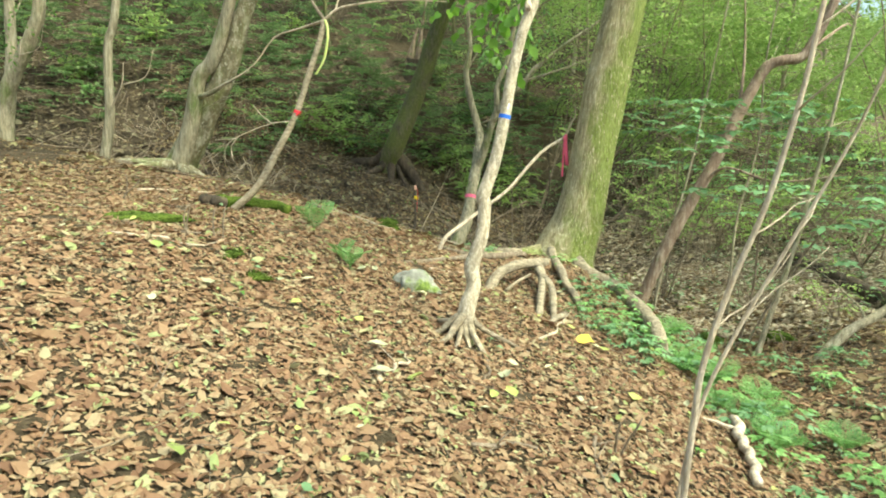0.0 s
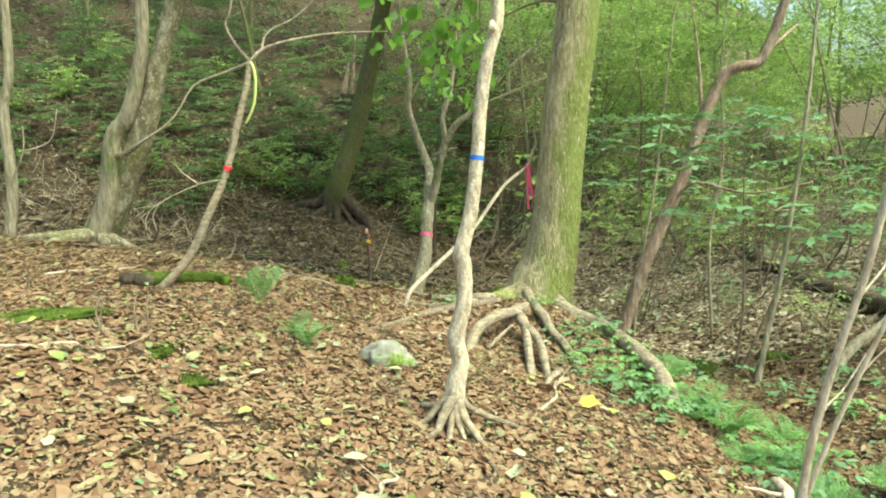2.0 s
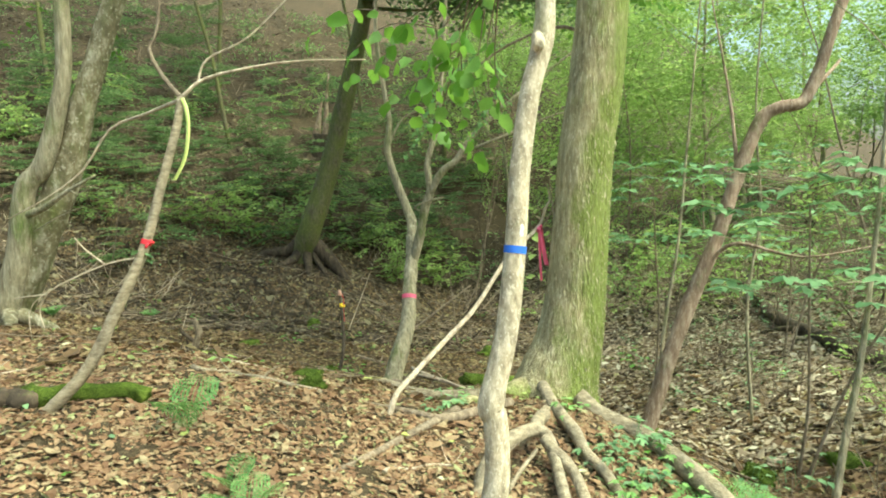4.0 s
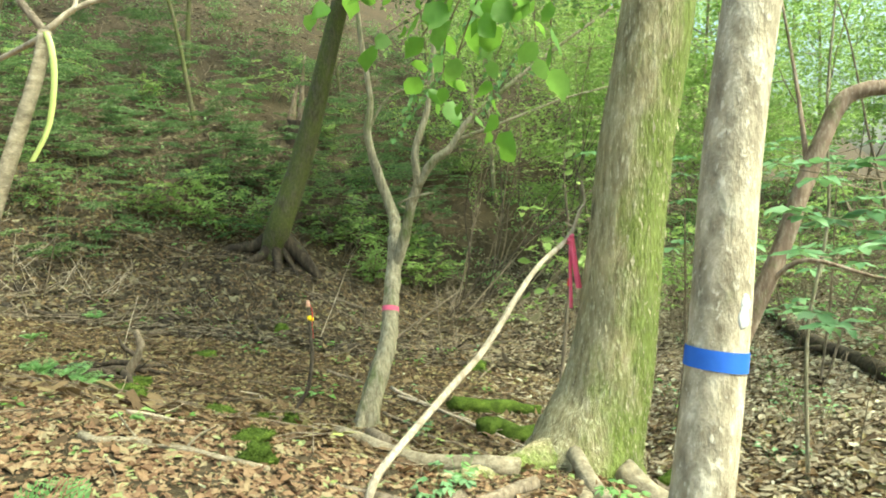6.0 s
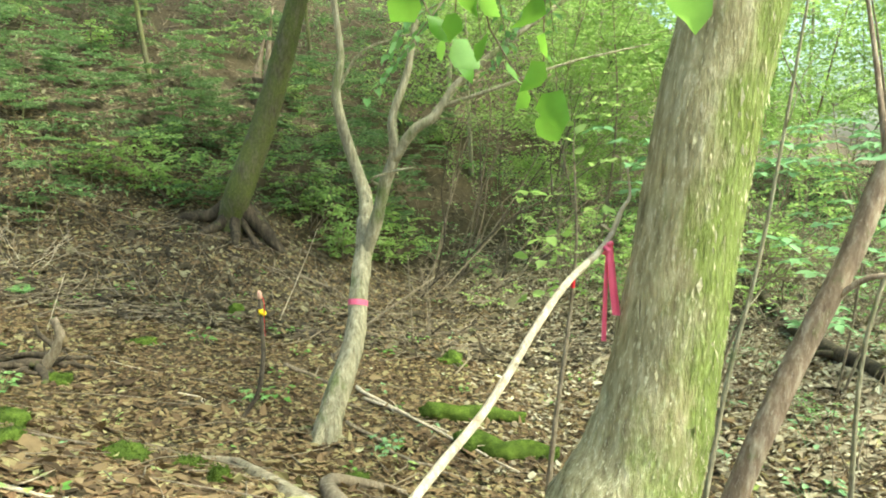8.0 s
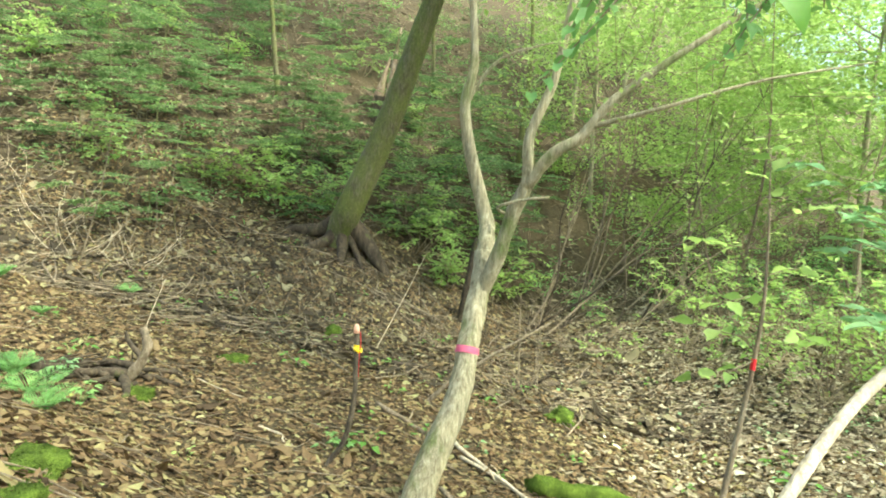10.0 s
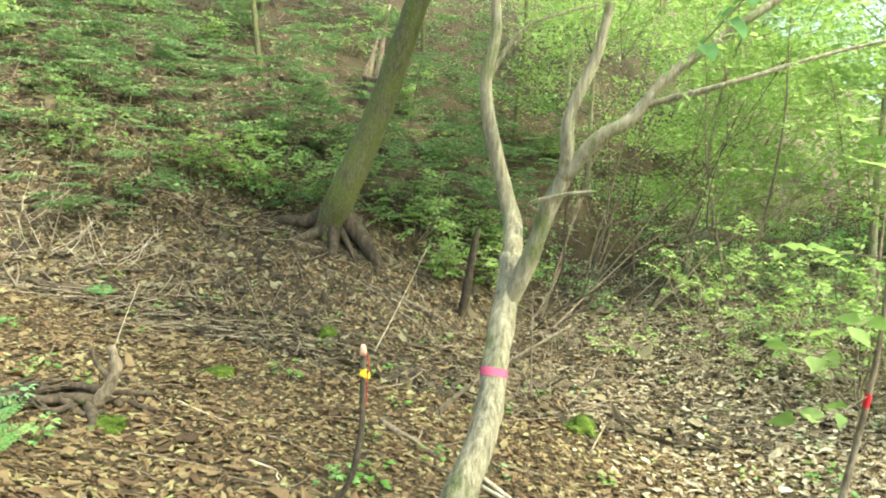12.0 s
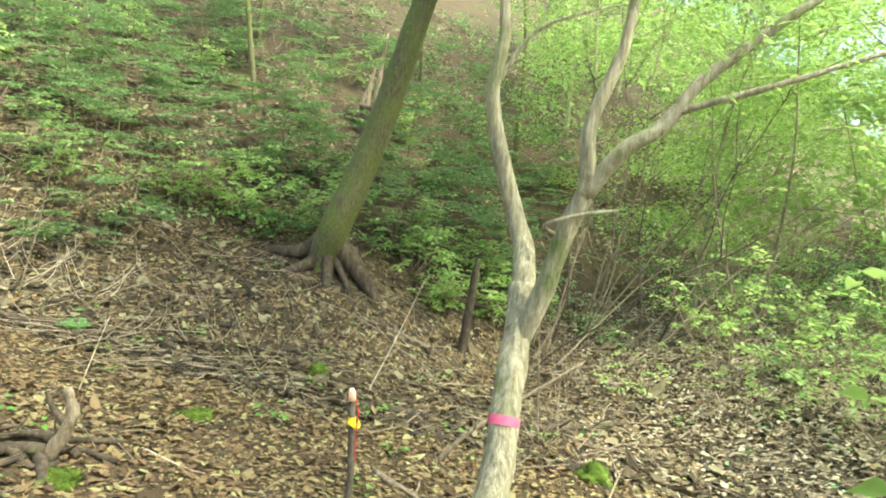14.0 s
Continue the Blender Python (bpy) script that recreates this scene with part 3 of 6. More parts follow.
def tuft(shape, base, n, size, spread_r, lobes=1, material=None):
    """A rosette of stalked leaves."""
    for _ in range(n):
        a = rng.uniform(0, 2 * math.pi)
        top = np.array(base) + np.array((math.cos(a) * spread_r * rng.uniform(0.2, 1), math.sin(a) * spread_r * rng.uniform(0.2, 1), rng.uniform(0.4, 1.0) * spread_r * 1.2))
        shape.tube(np.linspace(base, top, 4), [0.0016, 0.0014, 0.0012, 0.001], 4, 0, cap=False)
        for q in range(lobes):
            b = a + (q - (lobes - 1) / 2) * 0.75
            shape.leaves([top], [(math.cos(b), math.sin(b), rng.uniform(-0.25, 0.15))], [(0, 0, 1)], size * (1.0 if q == lobes // 2 else 0.75), size * (0.62 if lobes == 1 else 0.42), 0.08, True, 0.15)


# ---- the blue-taped sapling on the terrace ----
def taped_sapling():
    ob = thing("sapling", "pale grey sapling ringed with blue tape on exposed roots", "sapling")
    line = [(0.018, 0.002, -0.06), (0.005, 0.018, 0.167), (0.037, 0.035, 0.316), (0.018, 0.048, 0.435), (0.063, 0.067, 0.612), (0.066, 0.087, 0.789), (0.055, 0.093, 0.848), (0.108, 0.116, 1.051), (0.144, 0.143, 1.299), (0.168, 0.169, 1.54), (0.206, 0.194, 1.766), (0.258, 0.216, 1.962), (0.275, 0.24, 2.3), (0.37, 0.29, 2.9), (0.42, 0.35, 3.7), (0.5, 0.4, 4.8)]
    c = curve(line, 90)
    r = np.interp(c[:, 2], [0, 0.12, 0.3, 0.8, 1.3, 2.0, 5], [0.064, 0.051, 0.042, 0.037, 0.0328, 0.0305, 0.012])
    for z, w, a in ((0.44, 0.05, 0.12), (0.85, 0.05, 0.10), (1.93, 0.04, 0.12), (0.2, 0.05, 0.1)):
        r *= 1 + a * np.exp(-((c[:, 2] - z) / w) ** 2)
    s = Shape()
    s.tube(c, r, 20, 0.010)
    trunk = part("trunk", s, BARK_PALE, ob)
    i = float(np.interp(1.3, c[:, 2], np.arange(90)))
    part("tape", band(c, r, i - 0.27, i + 0.27), TAPE_BLUE, ob, "bright blue plastic marking tape")
    for z, a, w in ((1.350, -0.40, 0.0085), (1.366, -0.44, 0.007)):
        q = float(np.interp(z, c[:, 2], np.arange(90)))
        cc = np.array([np.interp(q, np.arange(90), c[:, k]) for k in range(3)])
        p = lump((w * 0.8, 0.0022, w * 1.5), 1, 0.3, z)
        p.v = [v @ np.array(Matrix.Rotation(-a, 3, "Z").transposed()) + cc + np.array((math.sin(a * -1), -math.cos(a), 0)) * 0.0325 for v in p.v]
        part("paint_spot", p, PAINT, trunk, "chalky white paint spot")
    knob = lump((0.02, 0.02, 0.03), 1, 0.3, 3)
    knob.v = [v + np.array((0.232, 0.165, 1.91)) for v in knob.v]
    part("knot", knob, BARK_PALE, trunk)
    for a, ln, rr in ((3.5, 0.26, 0.022), (4.1, 0.3, 0.026), (4.6, 0.24, 0.02), (5.0, 0.22, 0.02), (5.5, 0.28, 0.024), (0.3, 0.5, 0.018), (2.4, 0.35, 0.02), (1.2, 0.3, 0.018)):
        d = np.array((math.cos(a), math.sin(a)))
        pts = [(0.015, 0.005, gz(0, 0) + 0.17)]
        for q, up in ((0.22, 0.09), (0.55, 0.02), (1.0, -0.03)):
            x, y = d * ln * q + rng.normal(0, 0.012, 2)
            pts.append((x, y, gz(x, y) + up))
        s = Shape()
        limb(s, pts, rr * 1.2, rr * 0.45, 12, 8, 0.12)
        part("root", s, ROOT_BARK, ob)
    # the leafy branch that droops ahead of the walker
    br, lv = Shape(), Shape()
    main = curve([(0.26, 0.22, 2.02), (0.20, 0.6, 2.32), (0.05, 1.05, 2.36), (-0.02, 1.45, 2.2)], 12)
    br.tube(main, taper(0.009, 0.004, 12), 6, 0.05)
    ends = [((0.16, 0.9, 2.34), (0.1, 1.35, 2.12), (0.13, 1.62, 1.93)), ((-0.02, 1.45, 2.2), (-0.02, 1.75, 1.95), (0.03, 2.02, 1.72)), ((-0.02, 1.45, 2.2), (-0.2, 1.5, 2.08), (-0.42, 1.6, 1.98)), ((0.05, 1.05, 2.36), (-0.12, 1.25, 2.2), (-0.2, 1.35, 2.0)), ((0.1, 1.2, 2.3), (0.05, 1.4, 2.1), (-0.03, 1.5, 2.02)), ((-0.1, 1.3, 2.25), (-0.35, 1.35, 2.3), (-0.6, 1.5, 2.2)), ((0.05, 1.05, 2.36), (0.1, 1.4, 2.42), (0.0, 1.9, 2.35))]
    ends += [((0.16, 0.9, 2.34), (0.14, 1.3, 2.1), (0.17, 1.55, 1.88)), ((-0.02, 1.45, 2.2), (-0.14, 1.85, 1.90), (0.05, 2.15, 1.68))]
    ends += [tuple(np.array(e) + np.array((dx, dy, dz)) * np.array([[0.15], [0.7], [1.0]])) for e in list(ends) for dx, dy, dz in ((-0.22, 0.10, 0.14),)]
    for e in ends:
        line2 = curve(e, 9)
        tw = Shape()
        tw.tube(line2, taper(0.004, 0.0015, 9), 5, 0.05)
        part("twig", tw, TWIG, ob)
        n = 6
        p = line2[3:][:n]
        d = np.gradient(line2, axis=0)[3:][:n]
        side = np.cross(d, (0, 0, 1)) * np.where(np.arange(n) % 2, 1, -1)[:, None]
        along = d / np.linalg.norm(d, axis=1)[:, None] * 0.6 + side / np.linalg.norm(side, axis=1)[:, None] * 0.7 + np.array((0, 0, -0.75)) + rng.normal(0, 0.2, (n, 3))
        ln = 0.088 * rng.uniform(0.7, 1.35, n)
        lv.leaves(p + np.array((0, 0, -0.01)), along, unit(n, 0.4), ln, ln * 0.78, 0.09, True, 0.15)
    part("branch", br, TWIG, ob)
    part("foliage", lv, LUSH, ob, "bright heart-shaped drooping leaves")
    top = Shape()
    for _ in range(26):
        k = rng.integers(76, 89)
        leafy_twig(None, top, wander(c[k], unit(1, 0.5)[0], 0.9, 5, 0.2), 0.08, every=0.05, broad=0.7)
    part("foliage", top, GREEN_BRIGHT, ob)


taped_sapling()


# ---- the big flaky-barked tree on the bank with its stilted roots ----
def bank_tree():
    ob = thing("bank_tree", "thick leaning tree with flaky mossy bark and stilted roots", "tree")
    line = [(0.42, 2.84, -0.55), (0.53, 2.87, -0.12), (0.575, 2.89, 0.05), (0.655, 2.9, 0.30), (0.715, 2.9, 0.602), (0.775, 2.9, 1.211), (0.835, 2.9, 1.8), (0.93, 2.9, 2.4), (1.02, 2.95, 3.4), (1.12, 3.0, 5.2), (1.2, 3.1, 8.5)]
    n = 70
    c = curve(line, n)
    r = np.interp(c[:, 2], [-0.5, -0.12, 0.05, 0.28, 0.5, 0.8, 1.3, 2.5, 5, 8.5], [0.43, 0.352, 0.302, 0.254, 0.229, 0.211, 0.198, 0.185, 0.15, 0.08])
    s = Shape()
    s.tube(c, r, 36, 0.03)
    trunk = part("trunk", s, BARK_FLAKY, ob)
    s = Shape()
    limb(s, [(0.80, 3.05, 0.7), (0.93, 3.16, 1.4), (1.02, 3.22, 2.2), (1.16, 3.3, 3.4), (1.5, 3.6, 6.5)], 0.12, 0.06, 30, 16, 0.03)
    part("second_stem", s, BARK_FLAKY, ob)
    # bark flakes near eye height
    fl = Shape()
    m = 4200
    k = rng.uniform(4, 46, m)
    ang = rng.uniform(0, 2 * math.pi, m)
    idx = np.arange(n)
    ctr = np.stack([np.interp(k, idx, c[:, a]) for a in range(3)], 1)
    out = np.stack([np.cos(ang), np.sin(ang), np.zeros(m)], 1)
    p = ctr + out * (np.interp(k, idx, r) * 1.0 + 0.001)[:, None]
    ln = 0.020 * rng.lognormal(0, 0.5, m)
    fl.leaves(p, np.array((0.02, 0, -1.0)) + out * rng.uniform(0.0, 0.16, (m, 1)) + rng.normal(0, 0.06, (m, 3)), out, ln, ln * 0.17, 0.03)
    flakes = part("flaking_bark", fl, BARK_FLAKE, trunk, "thin peeling pale bark flakes", smooth=False)
    flakes["kind"] = "stuff"
    # buttresses
    for pts, r0, r1 in (([(0.56, 2.86, 0.34), (0.40, 2.78, 0.15), (0.20, 2.68, 0.03), (-0.06, 2.58, -0.01), (-0.35, 2.5, -0.06)], 0.16, 0.05),):
        s = Shape()
        limb(s, [(x, y, max(gz(x, y), -0.12) + up) for x, y, up in pts], r0, r1, 18, 14, 0.07)
        part("buttress", s, BARK_FLAKY, ob)
    # arching roots in front of the trunk
    up = [([(-0.02, 1.20, -0.05), (0.034, 1.39, 0.07), (0.12, 1.5, 0.121), (0.213, 1.62, 0.139), (0.31, 1.7, 0.139), (0.368, 1.68, 0.113), (0.396, 1.58, 0.045), (0.403, 1.35, -0.012), (0.408, 1.0, -0.047), (0.409, 0.70, -0.14)], 0.047, 0.027),
          ([(0.36, 1.66, 0.10), (0.39, 1.6, 0.069), (0.465, 1.475, 0.019), (0.494, 1.3, -0.01), (0.508, 1.05, -0.065), (0.52, 0.90, -0.13)], 0.036, 0.024),
          ([(0.44, 2.6, 0.10), (0.47, 2.3, 0.08), (0.547, 1.9, 0.053), (0.591, 1.75, -0.019), (0.662, 1.6, -0.062), (0.73, 1.42, -0.14)], 0.045, 0.026),
          ([(0.31, 1.7, 0.13), (0.35, 1.95, 0.10), (0.42, 2.2, 0.05), (0.46, 2.45, 0.04)], 0.04, 0.05),
          ([(0.60, 1.06, -0.09), (0.55, 0.95, -0.085), (0.508, 0.85, -0.09), (0.448, 0.7, -0.10), (0.40, 0.58, -0.13)], 0.024, 0.014),
          ([(0.13, 1.25, 0.0), (0.21, 1.4, 0.045), (0.30, 1.55, 0.08)], 0.012, 0.01),
          ([(0.70, 2.60, 0.0), (0.80, 2.42, -0.06), (0.95, 2.3, -0.10), (1.07, 2.15, -0.13), (1.19, 1.8, -0.165), (1.255, 1.45, -0.175), (1.285, 1.2, -0.21), (1.31, 1.08, -0.34)], 0.07, 0.055)]
    for pts, r0, r1 in up:
        s = Shape()
        limb(s, pts, r0, r1, 30, 10, 0.10)
        part("root", s, ROOT_BARK, ob)
    root_run(ob, [(-0.15, 2.2, 0.02), (-0.35, 1.85, 0.02), (-0.55, 1.4, 0.015), (-0.76, 1.0, -0.01)], 0.03, 0.014, material=TWIG)
    root_run(ob, [(0.2, 2.3, 0.03), (-0.2, 2.02, 0.03), (-0.42, 2.1, 0.02), (-0.8, 2.2, -0.02)], 0.035, 0.015, material=TWIG)
    root_run(ob, [(0.15, 2.55, 0.04), (-0.4, 2.75, 0.03), (-0.85, 3.1, 0.02), (-1.25, 3.75, 0.03), (-1.45, 4.05, 0.03), (-1.8, 4.1, -0.02)], 0.052, 0.034, material=ROOT_BARK)
    root_run(ob, [(-0.6, 3.0, 0.05), (-0.75, 3.5, 0.06), (-0.62, 4.1, 0.05), (-0.35, 4.4, 0.0)], 0.045, 0.025, material=TWIG)
    # a low branch hanging over the bank
    br, hang = Shape(), Shape()
    limb(br, [(0.93, 2.9, 2.5), (0.7, 3.05, 2.66), (0.35, 3.2, 2.6), (0.0, 3.25, 2.4), (-0.2, 3.28, 2.2)], 0.016, 0.004, 22, 7)
    for e in ([(0.35, 3.2, 2.6), (0.05, 3.1, 2.5), (-0.15, 3.1, 2.32)], [(0.0, 3.25, 2.4), (0.05, 3.3, 2.2), (0.1, 3.35, 2.02)], [(0.15, 3.22, 2.5), (0.25, 3.3, 2.3), (0.3, 3.35, 2.1)], [(-0.2, 3.28, 2.2), (-0.3, 3.3, 2.15), (-0.4, 3.32, 2.05)], [(-0.2, 3.28, 2.2), (-0.35, 3.25, 2.0), (-0.52, 3.22, 1.78)], [(-0.15, 3.1, 2.32), (-0.3, 3.1, 2.15), (-0.42, 3.12, 1.95)], [(0.25, 3.3, 2.3), (0.12, 3.25, 2.1), (0.0, 3.22, 1.9)]):
        limb(br, e, 0.004, 0.0015, 8, 5)
        leafy_twig(None, hang, np.array(e), 0.06, every=0.026, broad=0.5, fine=True, start=0.1, droop=0.3)
    part("branch", br, TWIG, ob)
    part("foliage", hang, FERN_GREEN, ob, "fresh green leaves on a hanging branch")
    # high crown out of view, enlarged and swung over the hollow to shade it
    lv = Shape()
    for k in range(32):
        br = Shape()
        a = rng.uniform(0, 2 * math.pi)
        out = wander(c[rng.integers(54, 69)], (math.cos(a) - 0.5, math.sin(a) + 0.6, 0.35), rng.uniform(2.0, 4.8), 7, 0.15)
        limb(br, out, 0.045, 0.008, 9, 6)
        part("branch", br, BARK_FLAKY, ob)
        for _ in range(10):
            leafy_twig(None, lv, wander(out[rng.integers(2, 7)], unit(1, 0.2)[0], 1.0, 5, 0.2), 0.09, every=0.05, broad=0.6)
    part("foliage", lv, GREEN, ob)


bank_tree()


def pink_stick():
    ob = thing("marker_stick", "bare leaning stick tied with pink ribbon against a tree", "stick")
    line = [(-0.575, 2.03, gz(-0.575, 2.03) - 0.05), (-0.521, 2.09, 0.23), (-0.389, 2.239, 0.351), (-0.217, 2.412, 0.494), (-0.023, 2.586, 0.662), (0.16, 2.735, 0.903), (0.289, 2.834, 1.056), (0.477, 2.97, 1.199), (0.535, 2.97, 1.34), (0.565, 2.97, 1.40), (0.548, 2.97, 1.512)]
    s = Shape()
    c = curve(line, 50)
    s.tube(c, np.interp(np.arange(50), [0, 10, 34, 40, 49], [0.021, 0.018, 0.014, 0.009, 0.003]), 9, 0.06)
    for k, d in ((36, (-0.05, 0, 0.03)), (22, (0.02, -0.02, 0.03))):
        s.tube(np.linspace(c[k], c[k] + np.array(d), 4), [0.007, 0.006, 0.005, 0.003], 6, 0.1)
    part("shaft", s, DEAD, ob)
    tie = part("knot", knot((0.483, 2.95, 1.20), 0.035), TAPE_PINK, ob, "bright pink tape knot")
    part("ribbon_tail", ribbon([(0.487, 2.945, 1.20), (0.495, 2.935, 1.12), (0.507, 2.925, 1.02), (0.525, 2.92, 0.915)], 0.034, (0.9, 0.4, 0), 0.18), TAPE_PINK, tie, "bright pink ribbon tail")
    part("ribbon_tail", ribbon([(0.48, 2.945, 1.20), (0.478, 2.94, 1.10), (0.48, 2.94, 0.97), (0.484, 2.94, 0.80)], 0.02, (0.7, 0.7, 0), 0.3), TAPE_PINK, tie, "narrow dark pink ribbon tail")


pink_stick()


# ---- the slanting stem with red and yellow tape ----
def red_stem():
    ob = thing("slender_tree", "slender slanting stem tied with red and yellow tape", "sapling")
    line = [(-2.17, 1.17, gz(-2.17, 1.17) - 0.06), (-2.131, 1.162, 0.477), (-1.934, 1.226, 0.687), (-1.803, 1.314, 0.984), (-1.690, 1.399, 1.265), (-1.622, 1.497, 1.593), (-1.562, 1.585, 1.885), (-1.548, 1.636, 2.053)]
    c = curve(line, 40)
    r = taper(0.034, 0.021, 40)
    s = Shape()
    s.tube(c, r, 10, 0.05)
    part("trunk", s, ROOT_BARK, ob)
    i = float(np.interp(1.29, c[:, 2], np.arange(40)))
    part("tape", band(c, r, i - 0.22, i + 0.22), TAPE_RED, ob, "red plastic tape")
    part("knot", knot(np.array([np.interp(i, np.arange(40), c[:, a]) for a in range(3)]) + (0.03, -0.02, 0), 0.022), TAPE_RED, ob, "red tape knot")
    part("ribbon", ribbon([(-1.531, 1.612, 2.047), (-1.504, 1.591, 1.993), (-1.494, 1.580, 1.887), (-1.520, 1.570, 1.726), (-1.584, 1.564, 1.609)], 0.021, (1, 0.2, 0), 0.12), TAPE_YELLOW, ob, "long pale yellow ribbon")
    for pts, r0 in (([(-1.548, 1.636, 2.053), (-1.659, 1.666, 2.186), (-1.734, 1.698, 2.335), (-1.691, 1.730, 2.474), (-1.627, 1.815, 3.115), (-1.413, 1.922, 3.756)], 0.016), ([(-1.548, 1.636, 2.053), (-1.425, 1.677, 2.154), (-1.118, 1.709, 2.215), (-0.858, 1.762, 2.239), (-0.559, 1.815, 2.239)], 0.012), ([(-1.467, 1.666, 2.122), (-1.418, 1.709, 2.265), (-1.193, 1.762, 2.389), (-0.879, 1.815, 2.688)], 0.008), ([(-1.548, 1.645, 2.047), (-1.841, 1.815, 2.004), (-2.129, 1.922, 1.940), (-2.311, 1.922, 1.716), (-2.535, 1.922, 1.566), (-2.823, 1.944, 1.438)], 0.011)):
        s = Shape()
        limb(s, pts, r0, 0.003, 16, 6, 0.05)
        part("branch", s, DEAD if r0 < 0.013 else TWIG, ob)
    s = Shape()
    for pts in ([(-1.713, 1.388, 1.214), (-1.873, 1.335, 1.190), (-2.137, 1.281, 1.074), (-2.253, 1.281, 0.974), (-2.256, 1.281, 0.828)], [(-2.137, 1.281, 1.074), (-2.214, 1.303, 0.979), (-2.182, 1.281, 0.872)], [(-2.161, 1.281, 1.054), (-2.375, 1.335, 1.032)], [(-1.873, 1.335, 1.192), (-2.001, 1.388, 1.267), (-2.054, 1.388, 1.331)]):
        limb(s, pts, 0.005, 0.002, 10, 5, 0.05)
    part("dead_twig", s, DEAD, ob, "pale bare dead twig")
    lv = Shape()
    for _ in range(7):
        lv = Shape().leaves(np.array([(-1.691, 1.367, 1.214)]) + rng.normal(0, 0.025, (1, 3)), unit(1), unit(1, 1), 0.05, 0.03, 0.1, True)
        part("leaf", lv, GREEN_BLUE, ob, "small pale green leaf")


red_stem()


# ---- the mossy twin-stemmed tree at the terrace's upper side ----
def twin_tree():
    ob = thing("twin_tree", "mossy twin-stemmed tree on the terrace edge", "tree")
    s = Shape()
    c1 = limb(s, [(-4.34, 3.6, 0.25), (-4.29, 3.6, 0.457), (-4.145, 3.6, 0.706), (-3.98, 3.6, 0.963), (-3.807, 3.6, 1.314), (-3.66, 3.6, 1.568), (-3.5, 3.6, 1.901), (-3.36, 3.6, 2.333), (-3.16, 3.6, 2.809), (-2.6, 3.7, 4.5), (-2.4, 3.8, 6.5)], 0.205, 0.06, 60, 22, 0.08)
    part("trunk", s, BARK_MOSSY, ob)
    s = Shape()
    limb(s, [(-4.30, 3.45, 0.3), (-4.15, 3.46, 0.56), (-3.93, 3.45, 1.146), (-3.824, 3.45, 1.658), (-3.644, 3.45, 1.861), (-3.469, 3.45, 2.321), (-3.366, 3.45, 2.884), (-3.3, 3.4, 4.5)], 0.12, 0.05, 40, 16, 0.05)
    part("second_stem", s, BARK_GREY, ob)
    s = Shape()
    limb(s, [(-3.80, 3.42, 1.45), (-3.6, 3.35, 1.5), (-3.333, 3.3, 1.639), (-3.1, 3.3, 1.75)], 0.035, 0.008, 22, 8, 0.06)
    limb(s, [(-3.75, 3.4, 1.3), (-3.45, 3.3, 1.42), (-3.15, 3.2, 1.5)], 0.008, 0.003, 10, 5)
    limb(s, [(-3.333, 3.3, 1.639), (-3.2, 3.2, 1.6), (-3.05, 3.15, 1.65)], 0.008, 0.003, 10, 5)
    part("branch", s, BARK_GREY, ob)
    for dx, dy, rr in ((-0.7, -0.5, 0.05), (-0.75, -0.15, 0.045), (0.35, -0.45, 0.05), (0.6, 0.1, 0.05), (-0.2, -0.7, 0.05)):
        s = Shape()
        pts = [(-4.14, 3.5, 0.62)] + [(-4.12 + dx * q, 3.5 + dy * q, gz(-4.12 + dx * q, 3.5 + dy * q) + up) for q, up in ((0.35, 0.1), (0.7, 0.03), (1.15, -0.03))]
        limb(s, pts, rr * 1.6, rr * 0.5, 14, 9, 0.08)
        part("root", s, BARK_MOSSY, ob)
    lv = Shape()
    for k in range(14):
        out = wander(c1[rng.integers(49, 59)], unit(1, 1.4)[0], 1.8, 6, 0.15)
        br = Shape()
        limb(br, out, 0.02, 0.004, 7, 5)
        part("branch", br, BARK_GREY, ob)
        for _ in range(7):
            leafy_twig(None, lv, wander(out[rng.integers(2, 6)], unit(1, 0.1)[0], 0.8, 5, 0.2), 0.07, every=0.045, broad=0.55)
    part("foliage", lv, GREEN, ob)


twin_tree()


def slim_tree(label, base, stems):
    """A slim grey forest stem, forked or single, with a high crown."""
    ob = thing("slim_tree", label, "tree", "slim grey trees")
    lv = Shape()
    for pts, r0 in stems:
        s = Shape()
        c = limb(s, [(base[0], base[1], gz(*base) - 0.1)] + pts + [np.array(pts[-1]) * 2 - np.array(pts[-2]) + np.array((0, 0, 1.2)), np.array(pts[-1]) + np.array((0.4, 0.2, 4.5))], r0, r0 * 0.5, 40, 12, 0.07)
        part("stem", s, BARK_GREY, ob)
        for _ in range(10):
            out = wander(c[rng.integers(30, 40)], unit(1, 0.4)[0], 1.6, 6, 0.15)
            br = Shape()
            limb(br, out, 0.016, 0.004, 7, 5)
            part("branch", br, BARK_GREY, ob)
            for _ in range(6):
                leafy_twig(None, lv, wander(out[rng.integers(2, 6)], unit(1, 0.1)[0], 0.7, 5, 0.2), 0.07, every=0.045, broad=0.55)
    s = Shape()
    a = np.array(stems[0][0][1])
    limb(s, [a, a + (0.25, -0.1, 0.3), a + (0.3, -0.12, 0.55)], 0.012, 0.004, 10, 5)
    limb(s, [a + (0.25, -0.1, 0.3), a + (0.6, -0.15, 0.4), a + (0.75, -0.2, 0.7)], 0.008, 0.003, 10, 5)
    part("dead_branch", s, DEAD, ob, "bleached bare dead branch")
    part("foliage", lv, GREEN, ob)


